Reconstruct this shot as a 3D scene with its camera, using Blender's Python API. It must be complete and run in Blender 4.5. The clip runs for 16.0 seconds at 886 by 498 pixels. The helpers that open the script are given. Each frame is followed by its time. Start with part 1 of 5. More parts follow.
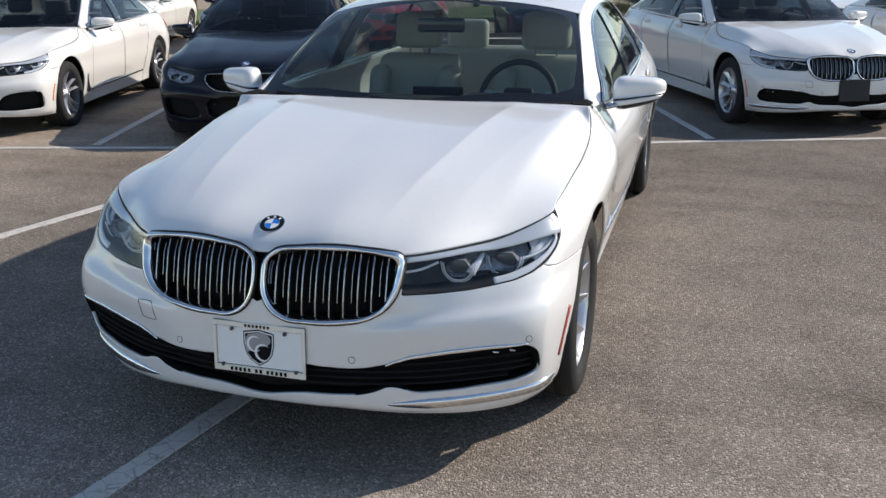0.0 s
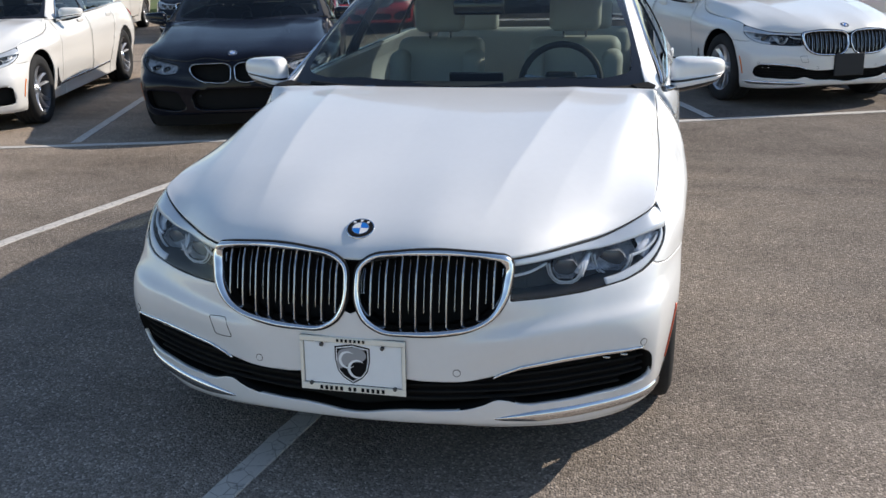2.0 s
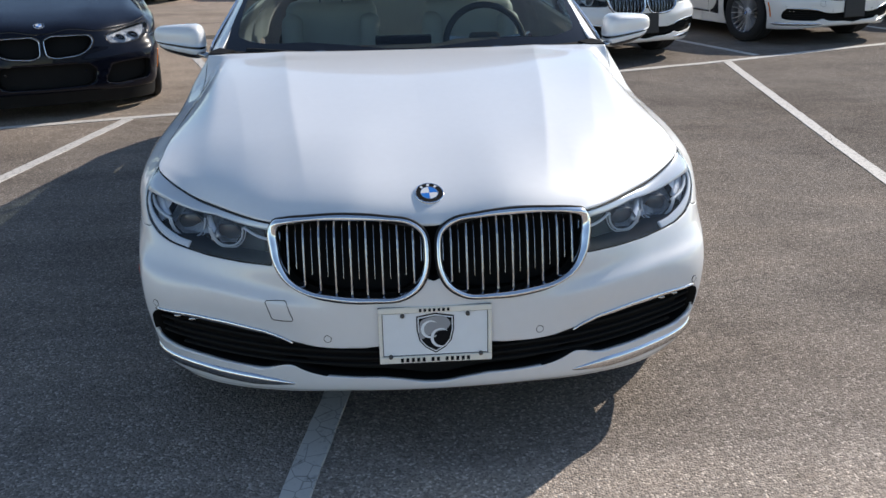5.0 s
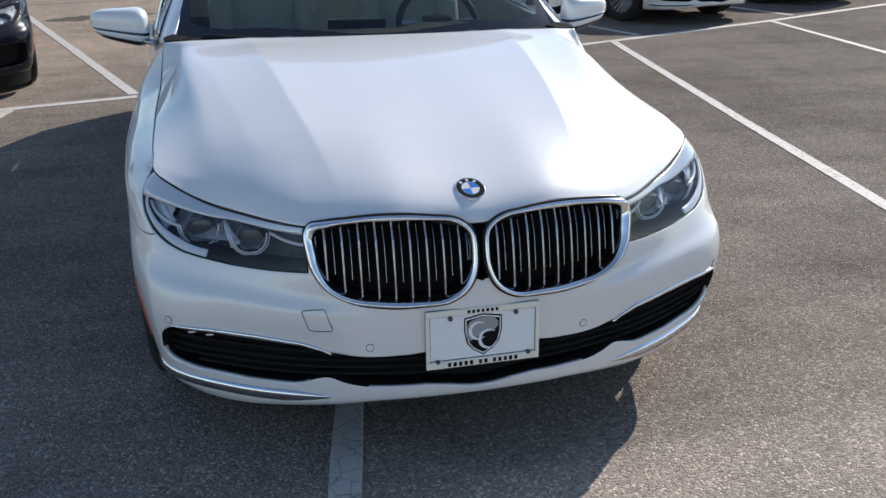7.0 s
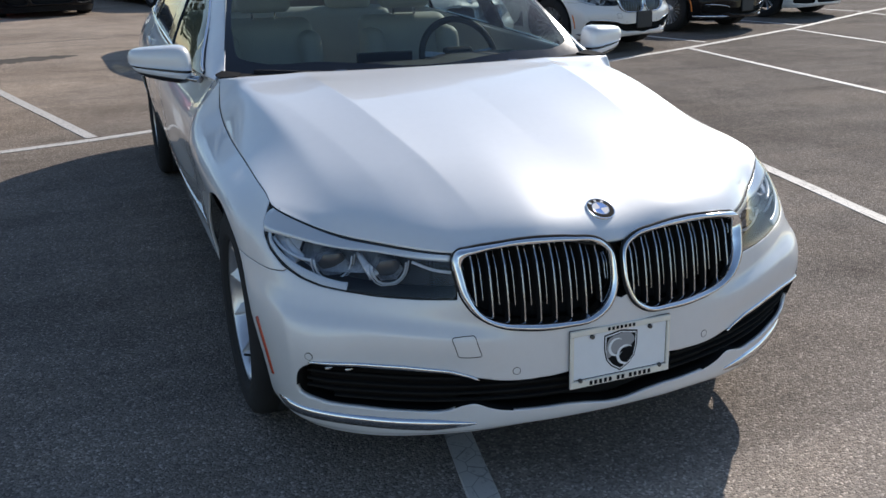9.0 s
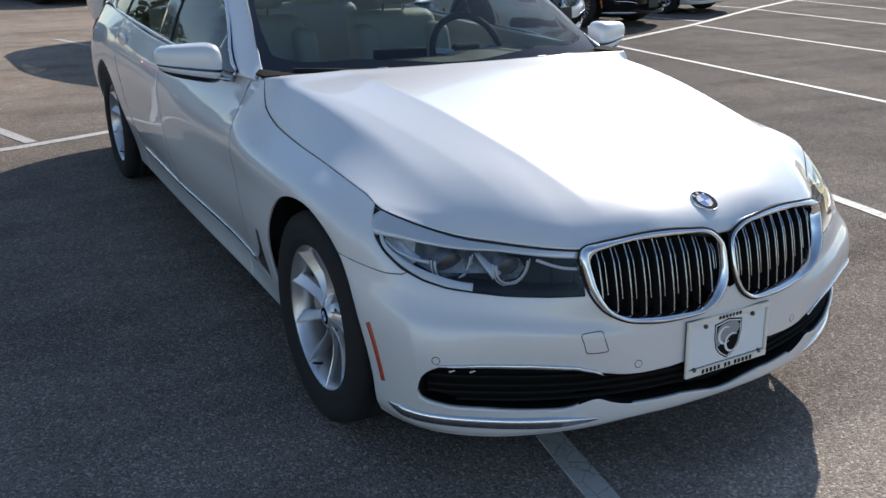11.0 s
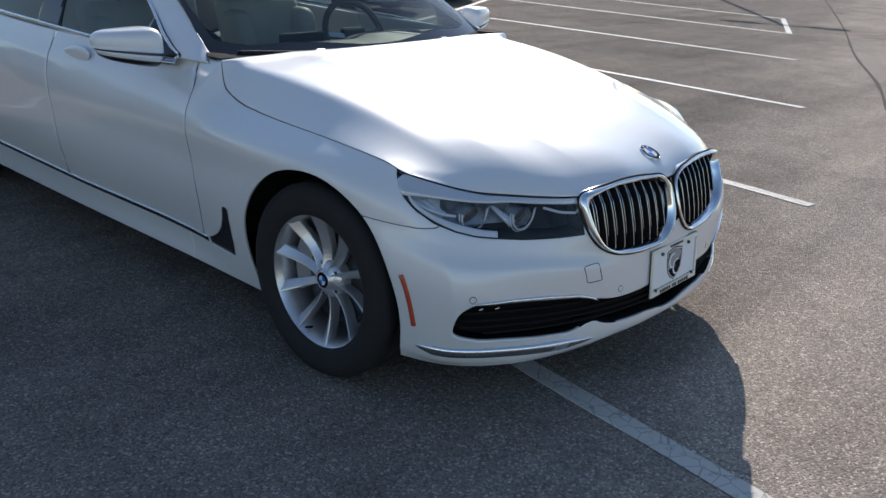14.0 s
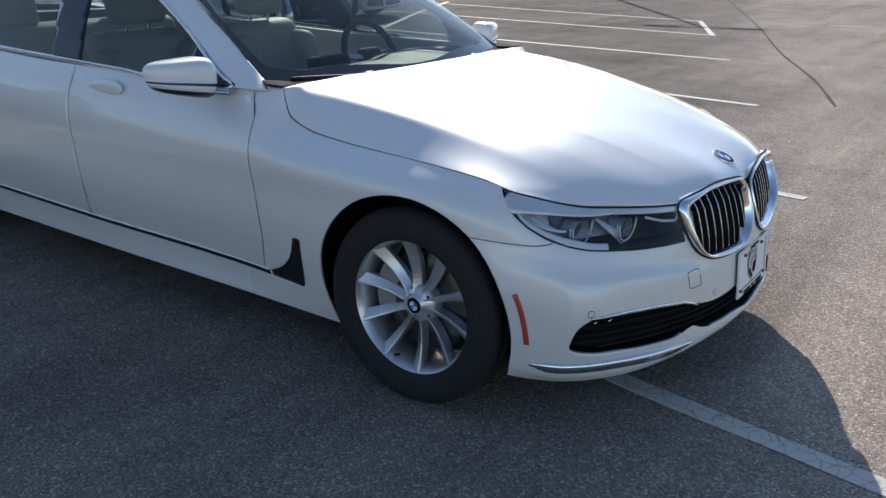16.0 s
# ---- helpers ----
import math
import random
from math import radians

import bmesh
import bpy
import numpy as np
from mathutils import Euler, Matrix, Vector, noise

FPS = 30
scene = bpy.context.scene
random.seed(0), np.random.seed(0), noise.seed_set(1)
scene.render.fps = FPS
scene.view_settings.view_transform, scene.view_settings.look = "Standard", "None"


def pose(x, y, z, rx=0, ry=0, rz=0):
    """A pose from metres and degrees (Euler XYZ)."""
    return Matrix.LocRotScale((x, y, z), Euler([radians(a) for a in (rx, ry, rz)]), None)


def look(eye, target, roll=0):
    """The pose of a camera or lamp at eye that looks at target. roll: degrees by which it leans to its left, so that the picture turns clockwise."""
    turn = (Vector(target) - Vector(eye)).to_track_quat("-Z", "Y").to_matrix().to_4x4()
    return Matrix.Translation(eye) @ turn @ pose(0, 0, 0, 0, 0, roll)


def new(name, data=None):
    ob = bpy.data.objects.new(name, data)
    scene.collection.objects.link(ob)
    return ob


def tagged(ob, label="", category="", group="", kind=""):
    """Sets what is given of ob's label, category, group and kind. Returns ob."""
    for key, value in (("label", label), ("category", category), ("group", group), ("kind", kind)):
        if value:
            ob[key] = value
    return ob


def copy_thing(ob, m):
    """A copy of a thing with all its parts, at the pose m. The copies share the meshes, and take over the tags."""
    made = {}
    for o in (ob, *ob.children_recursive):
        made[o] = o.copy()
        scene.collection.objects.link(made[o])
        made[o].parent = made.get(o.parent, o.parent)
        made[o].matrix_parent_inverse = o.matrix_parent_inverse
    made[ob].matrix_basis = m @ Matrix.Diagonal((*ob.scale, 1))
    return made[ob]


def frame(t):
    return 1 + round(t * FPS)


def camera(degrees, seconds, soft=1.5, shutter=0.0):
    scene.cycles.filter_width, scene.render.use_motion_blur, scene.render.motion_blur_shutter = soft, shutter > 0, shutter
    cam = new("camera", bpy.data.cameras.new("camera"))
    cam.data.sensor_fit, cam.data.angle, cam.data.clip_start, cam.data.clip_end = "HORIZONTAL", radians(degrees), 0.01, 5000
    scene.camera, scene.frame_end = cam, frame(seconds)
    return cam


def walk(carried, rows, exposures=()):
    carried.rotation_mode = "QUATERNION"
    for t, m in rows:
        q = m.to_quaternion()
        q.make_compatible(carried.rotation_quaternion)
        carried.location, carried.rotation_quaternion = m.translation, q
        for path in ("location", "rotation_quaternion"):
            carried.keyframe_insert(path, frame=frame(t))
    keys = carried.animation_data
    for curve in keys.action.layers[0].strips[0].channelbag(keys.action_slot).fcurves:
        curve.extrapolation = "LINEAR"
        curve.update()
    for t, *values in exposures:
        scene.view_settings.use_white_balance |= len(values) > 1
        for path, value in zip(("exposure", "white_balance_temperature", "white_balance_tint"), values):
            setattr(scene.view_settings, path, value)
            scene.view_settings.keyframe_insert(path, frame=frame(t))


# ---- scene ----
# the camera: carried by hand round the front of the parked car
cam = camera(54.3, 16.0)
PATH = [
    (0, (1.25, -2.137, 1.511), (0.704, -0.312, 0.903), -0.5),
    (0.5, (1.09, -2.249, 1.52), (0.623, -0.393, 0.938), -0.0),
    (1, (0.989, -2.231, 1.514), (0.54, -0.375, 0.92), 0.6),
    (1.5, (0.866, -2.114, 1.498), (0.406, -0.273, 0.864), -0.5),
    (2, (0.775, -2.048, 1.508), (0.335, -0.208, 0.862), -1.6),
    (2.5, (0.631, -2.071, 1.503), (0.302, -0.211, 0.844), -1.4),
    (3, (0.412, -2.202, 1.511), (0.206, -0.326, 0.848), -1.0),
    (3.5, (0.289, -2.229, 1.517), (0.175, -0.352, 0.838), -0.7),
    (4, (0.164, -2.162, 1.486), (0.118, -0.289, 0.785), -0.7),
    (6.5, (-0.488, -2.008, 1.487), (-0.1, -0.195, 0.738), -0.5),
    (7, (-0.601, -1.894, 1.494), (-0.147, -0.102, 0.731), 0.2),
    (7.5, (-0.817, -1.892, 1.493), (-0.278, -0.116, 0.747), 0.5),
    (8, (-1.059, -1.924, 1.502), (-0.434, -0.163, 0.788), 0.8),
    (8.5, (-1.148, -1.857, 1.488), (-0.487, -0.103, 0.792), 0.4),
    (9, (-1.22, -1.726, 1.479), (-0.526, 0.018, 0.788), -0.2),
    (9.5, (-1.292, -1.652, 1.486), (-0.556, 0.071, 0.786), -0.2),
    (10, (-1.516, -1.591, 1.483), (-0.694, 0.091, 0.78), 0.4),
    (12.5, (-2.066, -1.169, 1.464), (-0.944, 0.33, 0.76), 0.9),
    (13, (-2.31, -1.114, 1.488), (-1.067, 0.279, 0.772), 2.1),
    (13.5, (-2.45, -1.159, 1.475), (-1.105, 0.149, 0.779), 2.6),
    (14, (-2.588, -1.19, 1.468), (-1.187, 0.051, 0.763), 2.4),
    (14.5, (-2.772, -1.1, 1.471), (-1.293, 0.062, 0.79), 1.1),
    (15, (-2.941, -0.957, 1.478), (-1.39, 0.129, 0.835), 0.1),
    (15.5, (-2.965, -0.854, 1.467), (-1.415, 0.228, 0.813), 0.6),
    (16, (-2.926, -0.719, 1.461), (-1.393, 0.376, 0.791), 0.5),
]
walk(cam, [(t, look(eye, target, roll)) for t, eye, target, roll in PATH],
     [(0, .40, 6650, 10), (4, .45, 6560, 10), (6.5, .42, 6450, 10), (9, .26, 6380, 10), (10, .32, 6360, 10), (12.5, .27, 6300, 10), (14, .24, 6280, 10), (16, .34, 6250, 10)])

# ---- sky, sun, exposure ----
SUN_AZ = math.atan2(0.81, 0.585)
SUN_EL = radians(32.5)
world = bpy.data.worlds.new("world")
scene.world = world
world.use_nodes = True
_nt = world.node_tree
_sky = _nt.nodes.new("ShaderNodeTexSky")
_sky.sky_type = "NISHITA"
_sky.sun_disc = False
_sky.sun_elevation = SUN_EL
_sky.sun_rotation = SUN_AZ
_sky.dust_density = 0.2
_nt.links.new(_sky.outputs["Color"], _nt.nodes["Background"].inputs["Color"])
_nt.nodes["Background"].inputs["Strength"].default_value = 0.123
_ld = bpy.data.lights.new("sun", "SUN")
_ld.energy, _ld.angle, _ld.color = 4.3, radians(0.53), (1.0, 0.92, 0.82)
_sun = new("sun", _ld)
_dir = Vector((math.sin(SUN_AZ) * math.cos(SUN_EL), math.cos(SUN_AZ) * math.cos(SUN_EL), math.sin(SUN_EL)))
_sun.matrix_world = look(_dir * 60, (0, 0, 0))

# ---- materials ----
def material(name, colour, rough=0.5, metal=0.0, coat=0.0, spec=0.5, vary=0.0, scale=8.0, bump=0.0, bump_scale=200.0, emit=0.0, random_tint=0.0):
    """Principled surface with two scales of variation in colour and roughness, and a fine relief."""
    m = bpy.data.materials.new(name)
    m.use_nodes = True
    nt = m.node_tree
    b = nt.nodes["Principled BSDF"]
    b.inputs["Base Color"].default_value = (*colour, 1)
    b.inputs["Roughness"].default_value = rough
    b.inputs["Metallic"].default_value = metal
    b.inputs["Coat Weight"].default_value = coat
    b.inputs["Coat Roughness"].default_value = 0.03
    b.inputs["Specular IOR Level"].default_value = spec
    if emit:
        b.inputs["Emission Color"].default_value = (*colour, 1)
        b.inputs["Emission Strength"].default_value = emit
    co = nt.nodes.new("ShaderNodeTexCoord")
    if vary:
        n1, n2 = nt.nodes.new("ShaderNodeTexNoise"), nt.nodes.new("ShaderNodeTexNoise")
        n1.inputs["Scale"].default_value, n2.inputs["Scale"].default_value = scale, scale * 14
        n1.inputs["Detail"].default_value = n2.inputs["Detail"].default_value = 4
        add = nt.nodes.new("ShaderNodeMath")
        add.operation = "ADD"
        ramp = nt.nodes.new("ShaderNodeMapRange")
        ramp.inputs["From Min"].default_value, ramp.inputs["From Max"].default_value = 0.6, 1.4
        ramp.inputs["To Min"].default_value, ramp.inputs["To Max"].default_value = 1 - vary, 1 + vary
        mul = nt.nodes.new("ShaderNodeMix")
        mul.data_type, mul.blend_type = "RGBA", "MULTIPLY"
        mul.inputs["Factor"].default_value = 1
        mul.inputs["A"].default_value = (*colour, 1)
        nt.links.new(co.outputs["Object"], n1.inputs["Vector"])
        nt.links.new(co.outputs["Object"], n2.inputs["Vector"])
        nt.links.new(n1.outputs["Fac"], add.inputs[0])
        nt.links.new(n2.outputs["Fac"], add.inputs[1])
        nt.links.new(add.outputs[0], ramp.inputs["Value"])
        nt.links.new(ramp.outputs["Result"], mul.inputs["B"])
        nt.links.new(mul.outputs["Result"], b.inputs["Base Color"])
        rr = nt.nodes.new("ShaderNodeMapRange")
        rr.inputs["From Min"].default_value, rr.inputs["From Max"].default_value = 0.6, 1.4
        rr.inputs["To Min"].default_value, rr.inputs["To Max"].default_value = max(0, rough - vary * 0.3), min(1, rough + vary * 0.3)
        nt.links.new(add.outputs[0], rr.inputs["Value"])
        nt.links.new(rr.outputs["Result"], b.inputs["Roughness"])
    if bump:
        n3, bp = nt.nodes.new("ShaderNodeTexNoise"), nt.nodes.new("ShaderNodeBump")
        n3.inputs["Scale"].default_value, n3.inputs["Detail"].default_value = bump_scale, 3
        bp.inputs["Strength"].default_value, bp.inputs["Distance"].default_value = bump, 0.002
        nt.links.new(co.outputs["Object"], n3.inputs["Vector"])
        nt.links.new(n3.outputs["Fac"], bp.inputs["Height"])
        nt.links.new(bp.outputs["Normal"], b.inputs["Normal"])
    return m


def glass(name, tint, clear, rough=0.0):
    """A pane: clear tinted transmission with a mirror gloss that grows towards grazing."""
    m = bpy.data.materials.new(name)
    m.use_nodes = True
    nt = m.node_tree
    nt.nodes.remove(nt.nodes["Principled BSDF"])
    tr, gl, mx, fr = (nt.nodes.new(k) for k in ("ShaderNodeBsdfTransparent", "ShaderNodeBsdfGlossy", "ShaderNodeMixShader", "ShaderNodeLayerWeight"))
    tr.inputs["Color"].default_value = (*[c * clear for c in tint], 1)
    gl.inputs["Roughness"].default_value = rough
    fr.inputs["Blend"].default_value = 0.5
    pw, ml = nt.nodes.new("ShaderNodeMath"), nt.nodes.new("ShaderNodeMath")
    pw.operation, ml.operation = "POWER", "MULTIPLY_ADD"
    pw.inputs[1].default_value = 5
    ml.inputs[1].default_value, ml.inputs[2].default_value = 0.95, 0.05
    nt.links.new(fr.outputs["Facing"], pw.inputs[0])
    nt.links.new(pw.outputs[0], ml.inputs[0])
    nt.links.new(ml.outputs[0], mx.inputs[0])
    nt.links.new(tr.outputs[0], mx.inputs[1])
    nt.links.new(gl.outputs[0], mx.inputs[2])
    nt.links.new(mx.outputs[0], nt.nodes["Material Output"].inputs["Surface"])
    return m


WHITE = material("pearl_white_paint", (0.72, 0.725, 0.735), 0.46, 0.18, 1.0, spec=0.15, vary=0.02, scale=3)
WHITE_2 = material("alpine_white_paint", (0.72, 0.71, 0.69), 0.42, 0.0, 1.0, vary=0.02, scale=3)
NAVY = material("dark_blue_paint", (0.004, 0.005, 0.011), 0.25, 0.0, 0.35, spec=0.1, vary=0.1, scale=3)
BLACK_PAINT = material("black_paint", (0.006, 0.006, 0.007), 0.25, 0.0, 0.25, spec=0.1, vary=0.1, scale=3)
RED = material("red_paint", (0.55, 0.02, 0.025), 0.3, 0.0, 1.0, vary=0.05, scale=3)
SILVER_PAINT = material("silver_paint", (0.45, 0.46, 0.48), 0.32, 0.6, 1.0, vary=0.03, scale=3)
CHROME = material("chrome", (0.78, 0.79, 0.81), 0.10, 1.0, vary=0.03, scale=20)
SATIN = material("satin_aluminium", (0.40, 0.41, 0.43), 0.24, 1.0, vary=0.05, scale=20)
ALLOY = material("silver_wheel_paint", (0.60, 0.60, 0.62), 0.30, 0.75, 0.6, vary=0.08, scale=16)
DARK_ALLOY = material("dark_wheel_pocket", (0.10, 0.10, 0.11), 0.45, 0.5, vary=0.1, scale=16)
GLOSS_BLACK = material("gloss_black_plastic", (0.010, 0.010, 0.012), 0.12, 0.0, 0.3, vary=0.1, scale=12)
MATT_BLACK = material("matt_black_plastic", (0.016, 0.016, 0.018), 0.6, 0.0, vary=0.2, scale=25, bump=0.25, bump_scale=900)
GREY_TRIM = material("dark_grey_lamp_plastic", (0.020, 0.017, 0.015), 0.45, spec=0.2, vary=0.1, scale=30)
RUBBER = material("tyre_rubber", (0.022, 0.022, 0.023), 0.8, spec=0.25, vary=0.25, scale=18, bump=0.3, bump_scale=400)
SEAL = material("black_rubber_seal", (0.008, 0.008, 0.008), 0.8, vary=0.2, scale=30)
IRON = material("brake_iron", (0.10, 0.098, 0.095), 0.38, 0.9, vary=0.15, scale=30)
WINDSHIELD = glass("windscreen_glass", (0.86, 0.95, 0.92), 0.80)
SIDE_GLASS = glass("tinted_side_glass", (0.80, 0.90, 0.88), 0.58)
LENS = glass("headlamp_lens", (0.96, 0.98, 1.0), 0.92)
LAMP_GLASS = glass("projector_glass", (0.70, 0.75, 0.82), 0.7)
REFLECTOR = material("red_side_reflector", (0.42, 0.060, 0.026), 0.25, 0.0, 0.6, vary=0.15, scale=90)
AMBER = material("amber_side_reflector", (0.80, 0.22, 0.03), 0.25, 0.0, 0.6, vary=0.1, scale=90)
DRL = material("white_light_guide", (0.72, 0.74, 0.77), 0.25, 0.0, 0.5, vary=0.05, scale=40)
BADGE_BLUE = material("badge_blue_enamel", (0.01, 0.15, 0.52), 0.6, 0.0, 0.0, spec=0.15, vary=0.05, scale=60)
BADGE_WHITE = material("badge_white_enamel", (0.62, 0.63, 0.65), 0.6, 0.0, 0.0, spec=0.15, vary=0.03, scale=60)
PLATE_WHITE = material("white_plate", (0.78, 0.81, 0.84), 0.30, vary=0.03, scale=25)
PLATE_FRAME = material("cream_plate_frame", (0.79, 0.755, 0.67), 0.35, vary=0.08, scale=30)
INK = material("black_print", (0.010, 0.010, 0.011), 0.8, spec=0.08, vary=0.1, scale=40)
LEATHER = material("ivory_leather", (0.52, 0.50, 0.45), 0.55, vary=0.10, scale=9, bump=0.35, bump_scale=350)
DASH = material("black_dashboard", (0.014, 0.014, 0.016), 0.62, vary=0.15, scale=15, bump=0.3, bump_scale=700)
DARK_LEATHER = material("black_leather", (0.022, 0.021, 0.021), 0.5, vary=0.12, scale=9, bump=0.35, bump_scale=350)
DARK_GLASS = glass("dark_car_glass", (0.80, 0.88, 0.90), 0.45)
CARPET = material("dark_cabin_lining", (0.03, 0.03, 0.031), 0.9, vary=0.2, scale=20)
CANVAS = material("black_canvas_roof", (0.014, 0.014, 0.016), 0.85, vary=0.2, scale=12, bump=0.5, bump_scale=500)
UNDER = material("black_underbody", (0.014, 0.014, 0.014), 0.9, spec=0.12, vary=0.2, scale=10)
TAIL = material("red_tail_lens", (0.35, 0.012, 0.012), 0.15, 0, 0.8, vary=0.05, scale=30)

# ---- surfaces ----
def along(knots, pts, x, flat_start=False):
    """Smooth curve through pts at the knots, taken at x."""
    knots, pts, x = np.asarray(knots, float), np.asarray(pts, float), np.asarray(x, float)
    d = np.diff(knots)
    sl = np.diff(pts, axis=0) / d[:, None]
    m = np.empty_like(pts)
    m[1:-1] = (sl[:-1] * d[1:, None] + sl[1:] * d[:-1, None]) / (d[1:] + d[:-1])[:, None]
    m[0], m[-1] = sl[0], sl[-1]
    if flat_start:
        # no swing past the knots in height
        a, b = sl[:-1, 2::3], sl[1:, 2::3]
        w1, w2 = (2 * d[1:] + d[:-1])[:, None], (d[1:] + 2 * d[:-1])[:, None]
        same = a * b > 0
        safe = np.where(same, a, 1), np.where(same, b, 1)
        m[1:-1, 2::3] = np.where(same, (w1 + w2) / (w1 / safe[0] + w2 / safe[1]), 0)
    i = np.clip(np.searchsorted(knots, x, side="right") - 1, 0, len(d) - 1)
    h = d[i]
    t = ((x - knots[i]) / h)[:, None]
    h = h[:, None]
    return ((1 + 2 * t) * (1 - t) ** 2 * pts[i] + t * (1 - t) ** 2 * h * m[i] + t * t * (3 - 2 * t) * pts[i + 1] + t * t * (t - 1) * h * m[i + 1])


def across(ctrl, v):
    """Smooth curve across k rails: ctrl (n, k, 3), v (n,) from 0 to k - 1."""
    n, k, _ = ctrl.shape
    m = np.empty_like(ctrl)
    m[:, 1:-1] = (ctrl[:, 2:] - ctrl[:, :-2]) / 2
    m[:, 0], m[:, -1] = ctrl[:, 1] - ctrl[:, 0], ctrl[:, -1] - ctrl[:, -2]
    i = np.clip(v.astype(int), 0, k - 2)
    t = (v - i)[:, None]
    r = np.arange(n)
    return ((1 + 2 * t) * (1 - t) ** 2 * ctrl[r, i] + t * (1 - t) ** 2 * m[r, i] + t * t * (3 - 2 * t) * ctrl[r, i + 1] + t * t * (t - 1) * m[r, i + 1])


def outline_distance(poly, p):
    """Signed distance of points p from a closed outline: negative within."""
    a = np.asarray(poly, float)
    b = np.roll(a, -1, axis=0)
    best = np.full(len(p), 1e9)
    inside = np.zeros(len(p), bool)
    for (ax, ay), (bx, by) in zip(a, b):
        ex, ey = bx - ax, by - ay
        t = np.clip(((p[:, 0] - ax) * ex + (p[:, 1] - ay) * ey) / (ex * ex + ey * ey + 1e-12), 0, 1)
        best = np.minimum(best, np.hypot(p[:, 0] - ax - t * ex, p[:, 1] - ay - t * ey))
        c = (ay > p[:, 1]) != (by > p[:, 1])
        inside ^= c & (p[:, 0] < ex * (p[:, 1] - ay) / (ey if abs(ey) > 1e-12 else 1e-12) + ax)
    return np.where(inside, -best, best)


def line_distance(line, p):
    """Distance of points p from an open line."""
    a = np.asarray(line, float)
    best = np.full(len(p), 1e9)
    for (ax, ay), (bx, by) in zip(a[:-1], a[1:]):
        ex, ey = bx - ax, by - ay
        t = np.clip(((p[:, 0] - ax) * ex + (p[:, 1] - ay) * ey) / (ex * ex + ey * ey + 1e-12), 0, 1)
        best = np.minimum(best, np.hypot(p[:, 0] - ax - t * ex, p[:, 1] - ay - t * ey))
    return best


def rounded(pts, n=6, closed=True):
    """A smooth closed (or open) line through pts."""
    p = np.asarray(pts, float)
    if closed:
        q = np.vstack([p[-2:], p, p[:3]])
        k = np.concatenate([[0], np.cumsum(np.linalg.norm(np.diff(q, axis=0), axis=1))])
        x = np.concatenate([np.linspace(k[i], k[i + 1], n, endpoint=False) for i in range(2, len(p) + 2)])
        return along(k, q, x)
    k = np.concatenate([[0], np.cumsum(np.linalg.norm(np.diff(p, axis=0), axis=1))])
    return along(k, p, np.linspace(0, k[-1], n * (len(p) - 1) + 1))


class Sheet:
    """A surface fn(u, v) on a grid, whose faces can be carved along lines drawn in flat(u, v, place)."""

    def __init__(self, fn, us, vs, flat):
        self.fn, self.flat = fn, flat
        self.q = [(u, v) for u in us for v in vs]
        k = len(vs)
        self.faces = [(i * k + j, (i + 1) * k + j, (i + 1) * k + j + 1, i * k + j + 1) for i in range(len(us) - 1) for j in range(k - 1)]

    def carve(self, faces, sdf):
        """The faces within and without the line where sdf is 0."""
        a = np.array(self.q)
        val = sdf(self.flat(a, self.fn(a[:, 0], a[:, 1])))
        val[np.abs(val) < 1e-4] = 0
        cut, inner, outer = {}, [], []
        for f in faces:
            w = [val[i] for i in f]
            if max(w) <= 0:
                inner.append(f)
            elif min(w) >= 0:
                outer.append(f)
            else:
                ni, no = [], []
                for i, j in zip(f, f[1:] + f[:1]):
                    if val[i] <= 0:
                        ni.append(i)
                    if val[i] >= 0:
                        no.append(i)
                    if val[i] * val[j] < 0:
                        e = (min(i, j), max(i, j))
                        if e not in cut:
                            t = val[e[0]] / (val[e[0]] - val[e[1]])
                            (u0, v0), (u1, v1) = self.q[e[0]], self.q[e[1]]
                            cut[e] = len(self.q)
                            self.q.append((u0 + (u1 - u0) * t, v0 + (v1 - v0) * t))
                        ni.append(cut[e])
                        no.append(cut[e])
                if len(ni) > 2:
                    inner.append(tuple(ni))
                if len(no) > 2:
                    outer.append(tuple(no))
        return inner, outer

    def normals(self, a):
        e = 2e-3
        a = np.column_stack([np.maximum(a[:, 0], 2 * e), a[:, 1]])
        du = self.fn(a[:, 0] + e, a[:, 1]) - self.fn(a[:, 0] - e, a[:, 1])
        dv = self.fn(a[:, 0], a[:, 1] + e) - self.fn(a[:, 0], a[:, 1] - e)
        n = np.cross(du, dv)
        return n / np.maximum(np.linalg.norm(n, axis=1), 1e-9)[:, None]

    def piece(self, faces, off=0.0):
        ids = sorted({i for f in faces for i in f})
        at = {i: k for k, i in enumerate(ids)}
        a = np.array([self.q[i] for i in ids])
        p = self.fn(a[:, 0], a[:, 1])
        if off:
            p = p + self.normals(a) * off
        return p, [tuple(at[i] for i in f) for f in faces]


def mesh_of(name, verts, faces, mat, smooth=True):
    me = bpy.data.meshes.new(name)
    me.from_pydata([tuple(float(c) for c in v) for v in verts], [], [tuple(f) for f in faces])
    me.materials.append(mat)
    if smooth:
        me.polygons.foreach_set("use_smooth", [True] * len(me.polygons))
    me.update()
    return me


def child(name, me, parent, label=""):
    ob = new(name, me)
    ob.parent = parent
    if label:
        ob["label"] = label
    return ob


def thing(name, label, category, m=None, group="", kind=""):
    ob = new(name)
    ob.empty_display_size = 0.2
    if m is not None:
        ob.matrix_world = m
    return tagged(ob, label, category, group, kind)


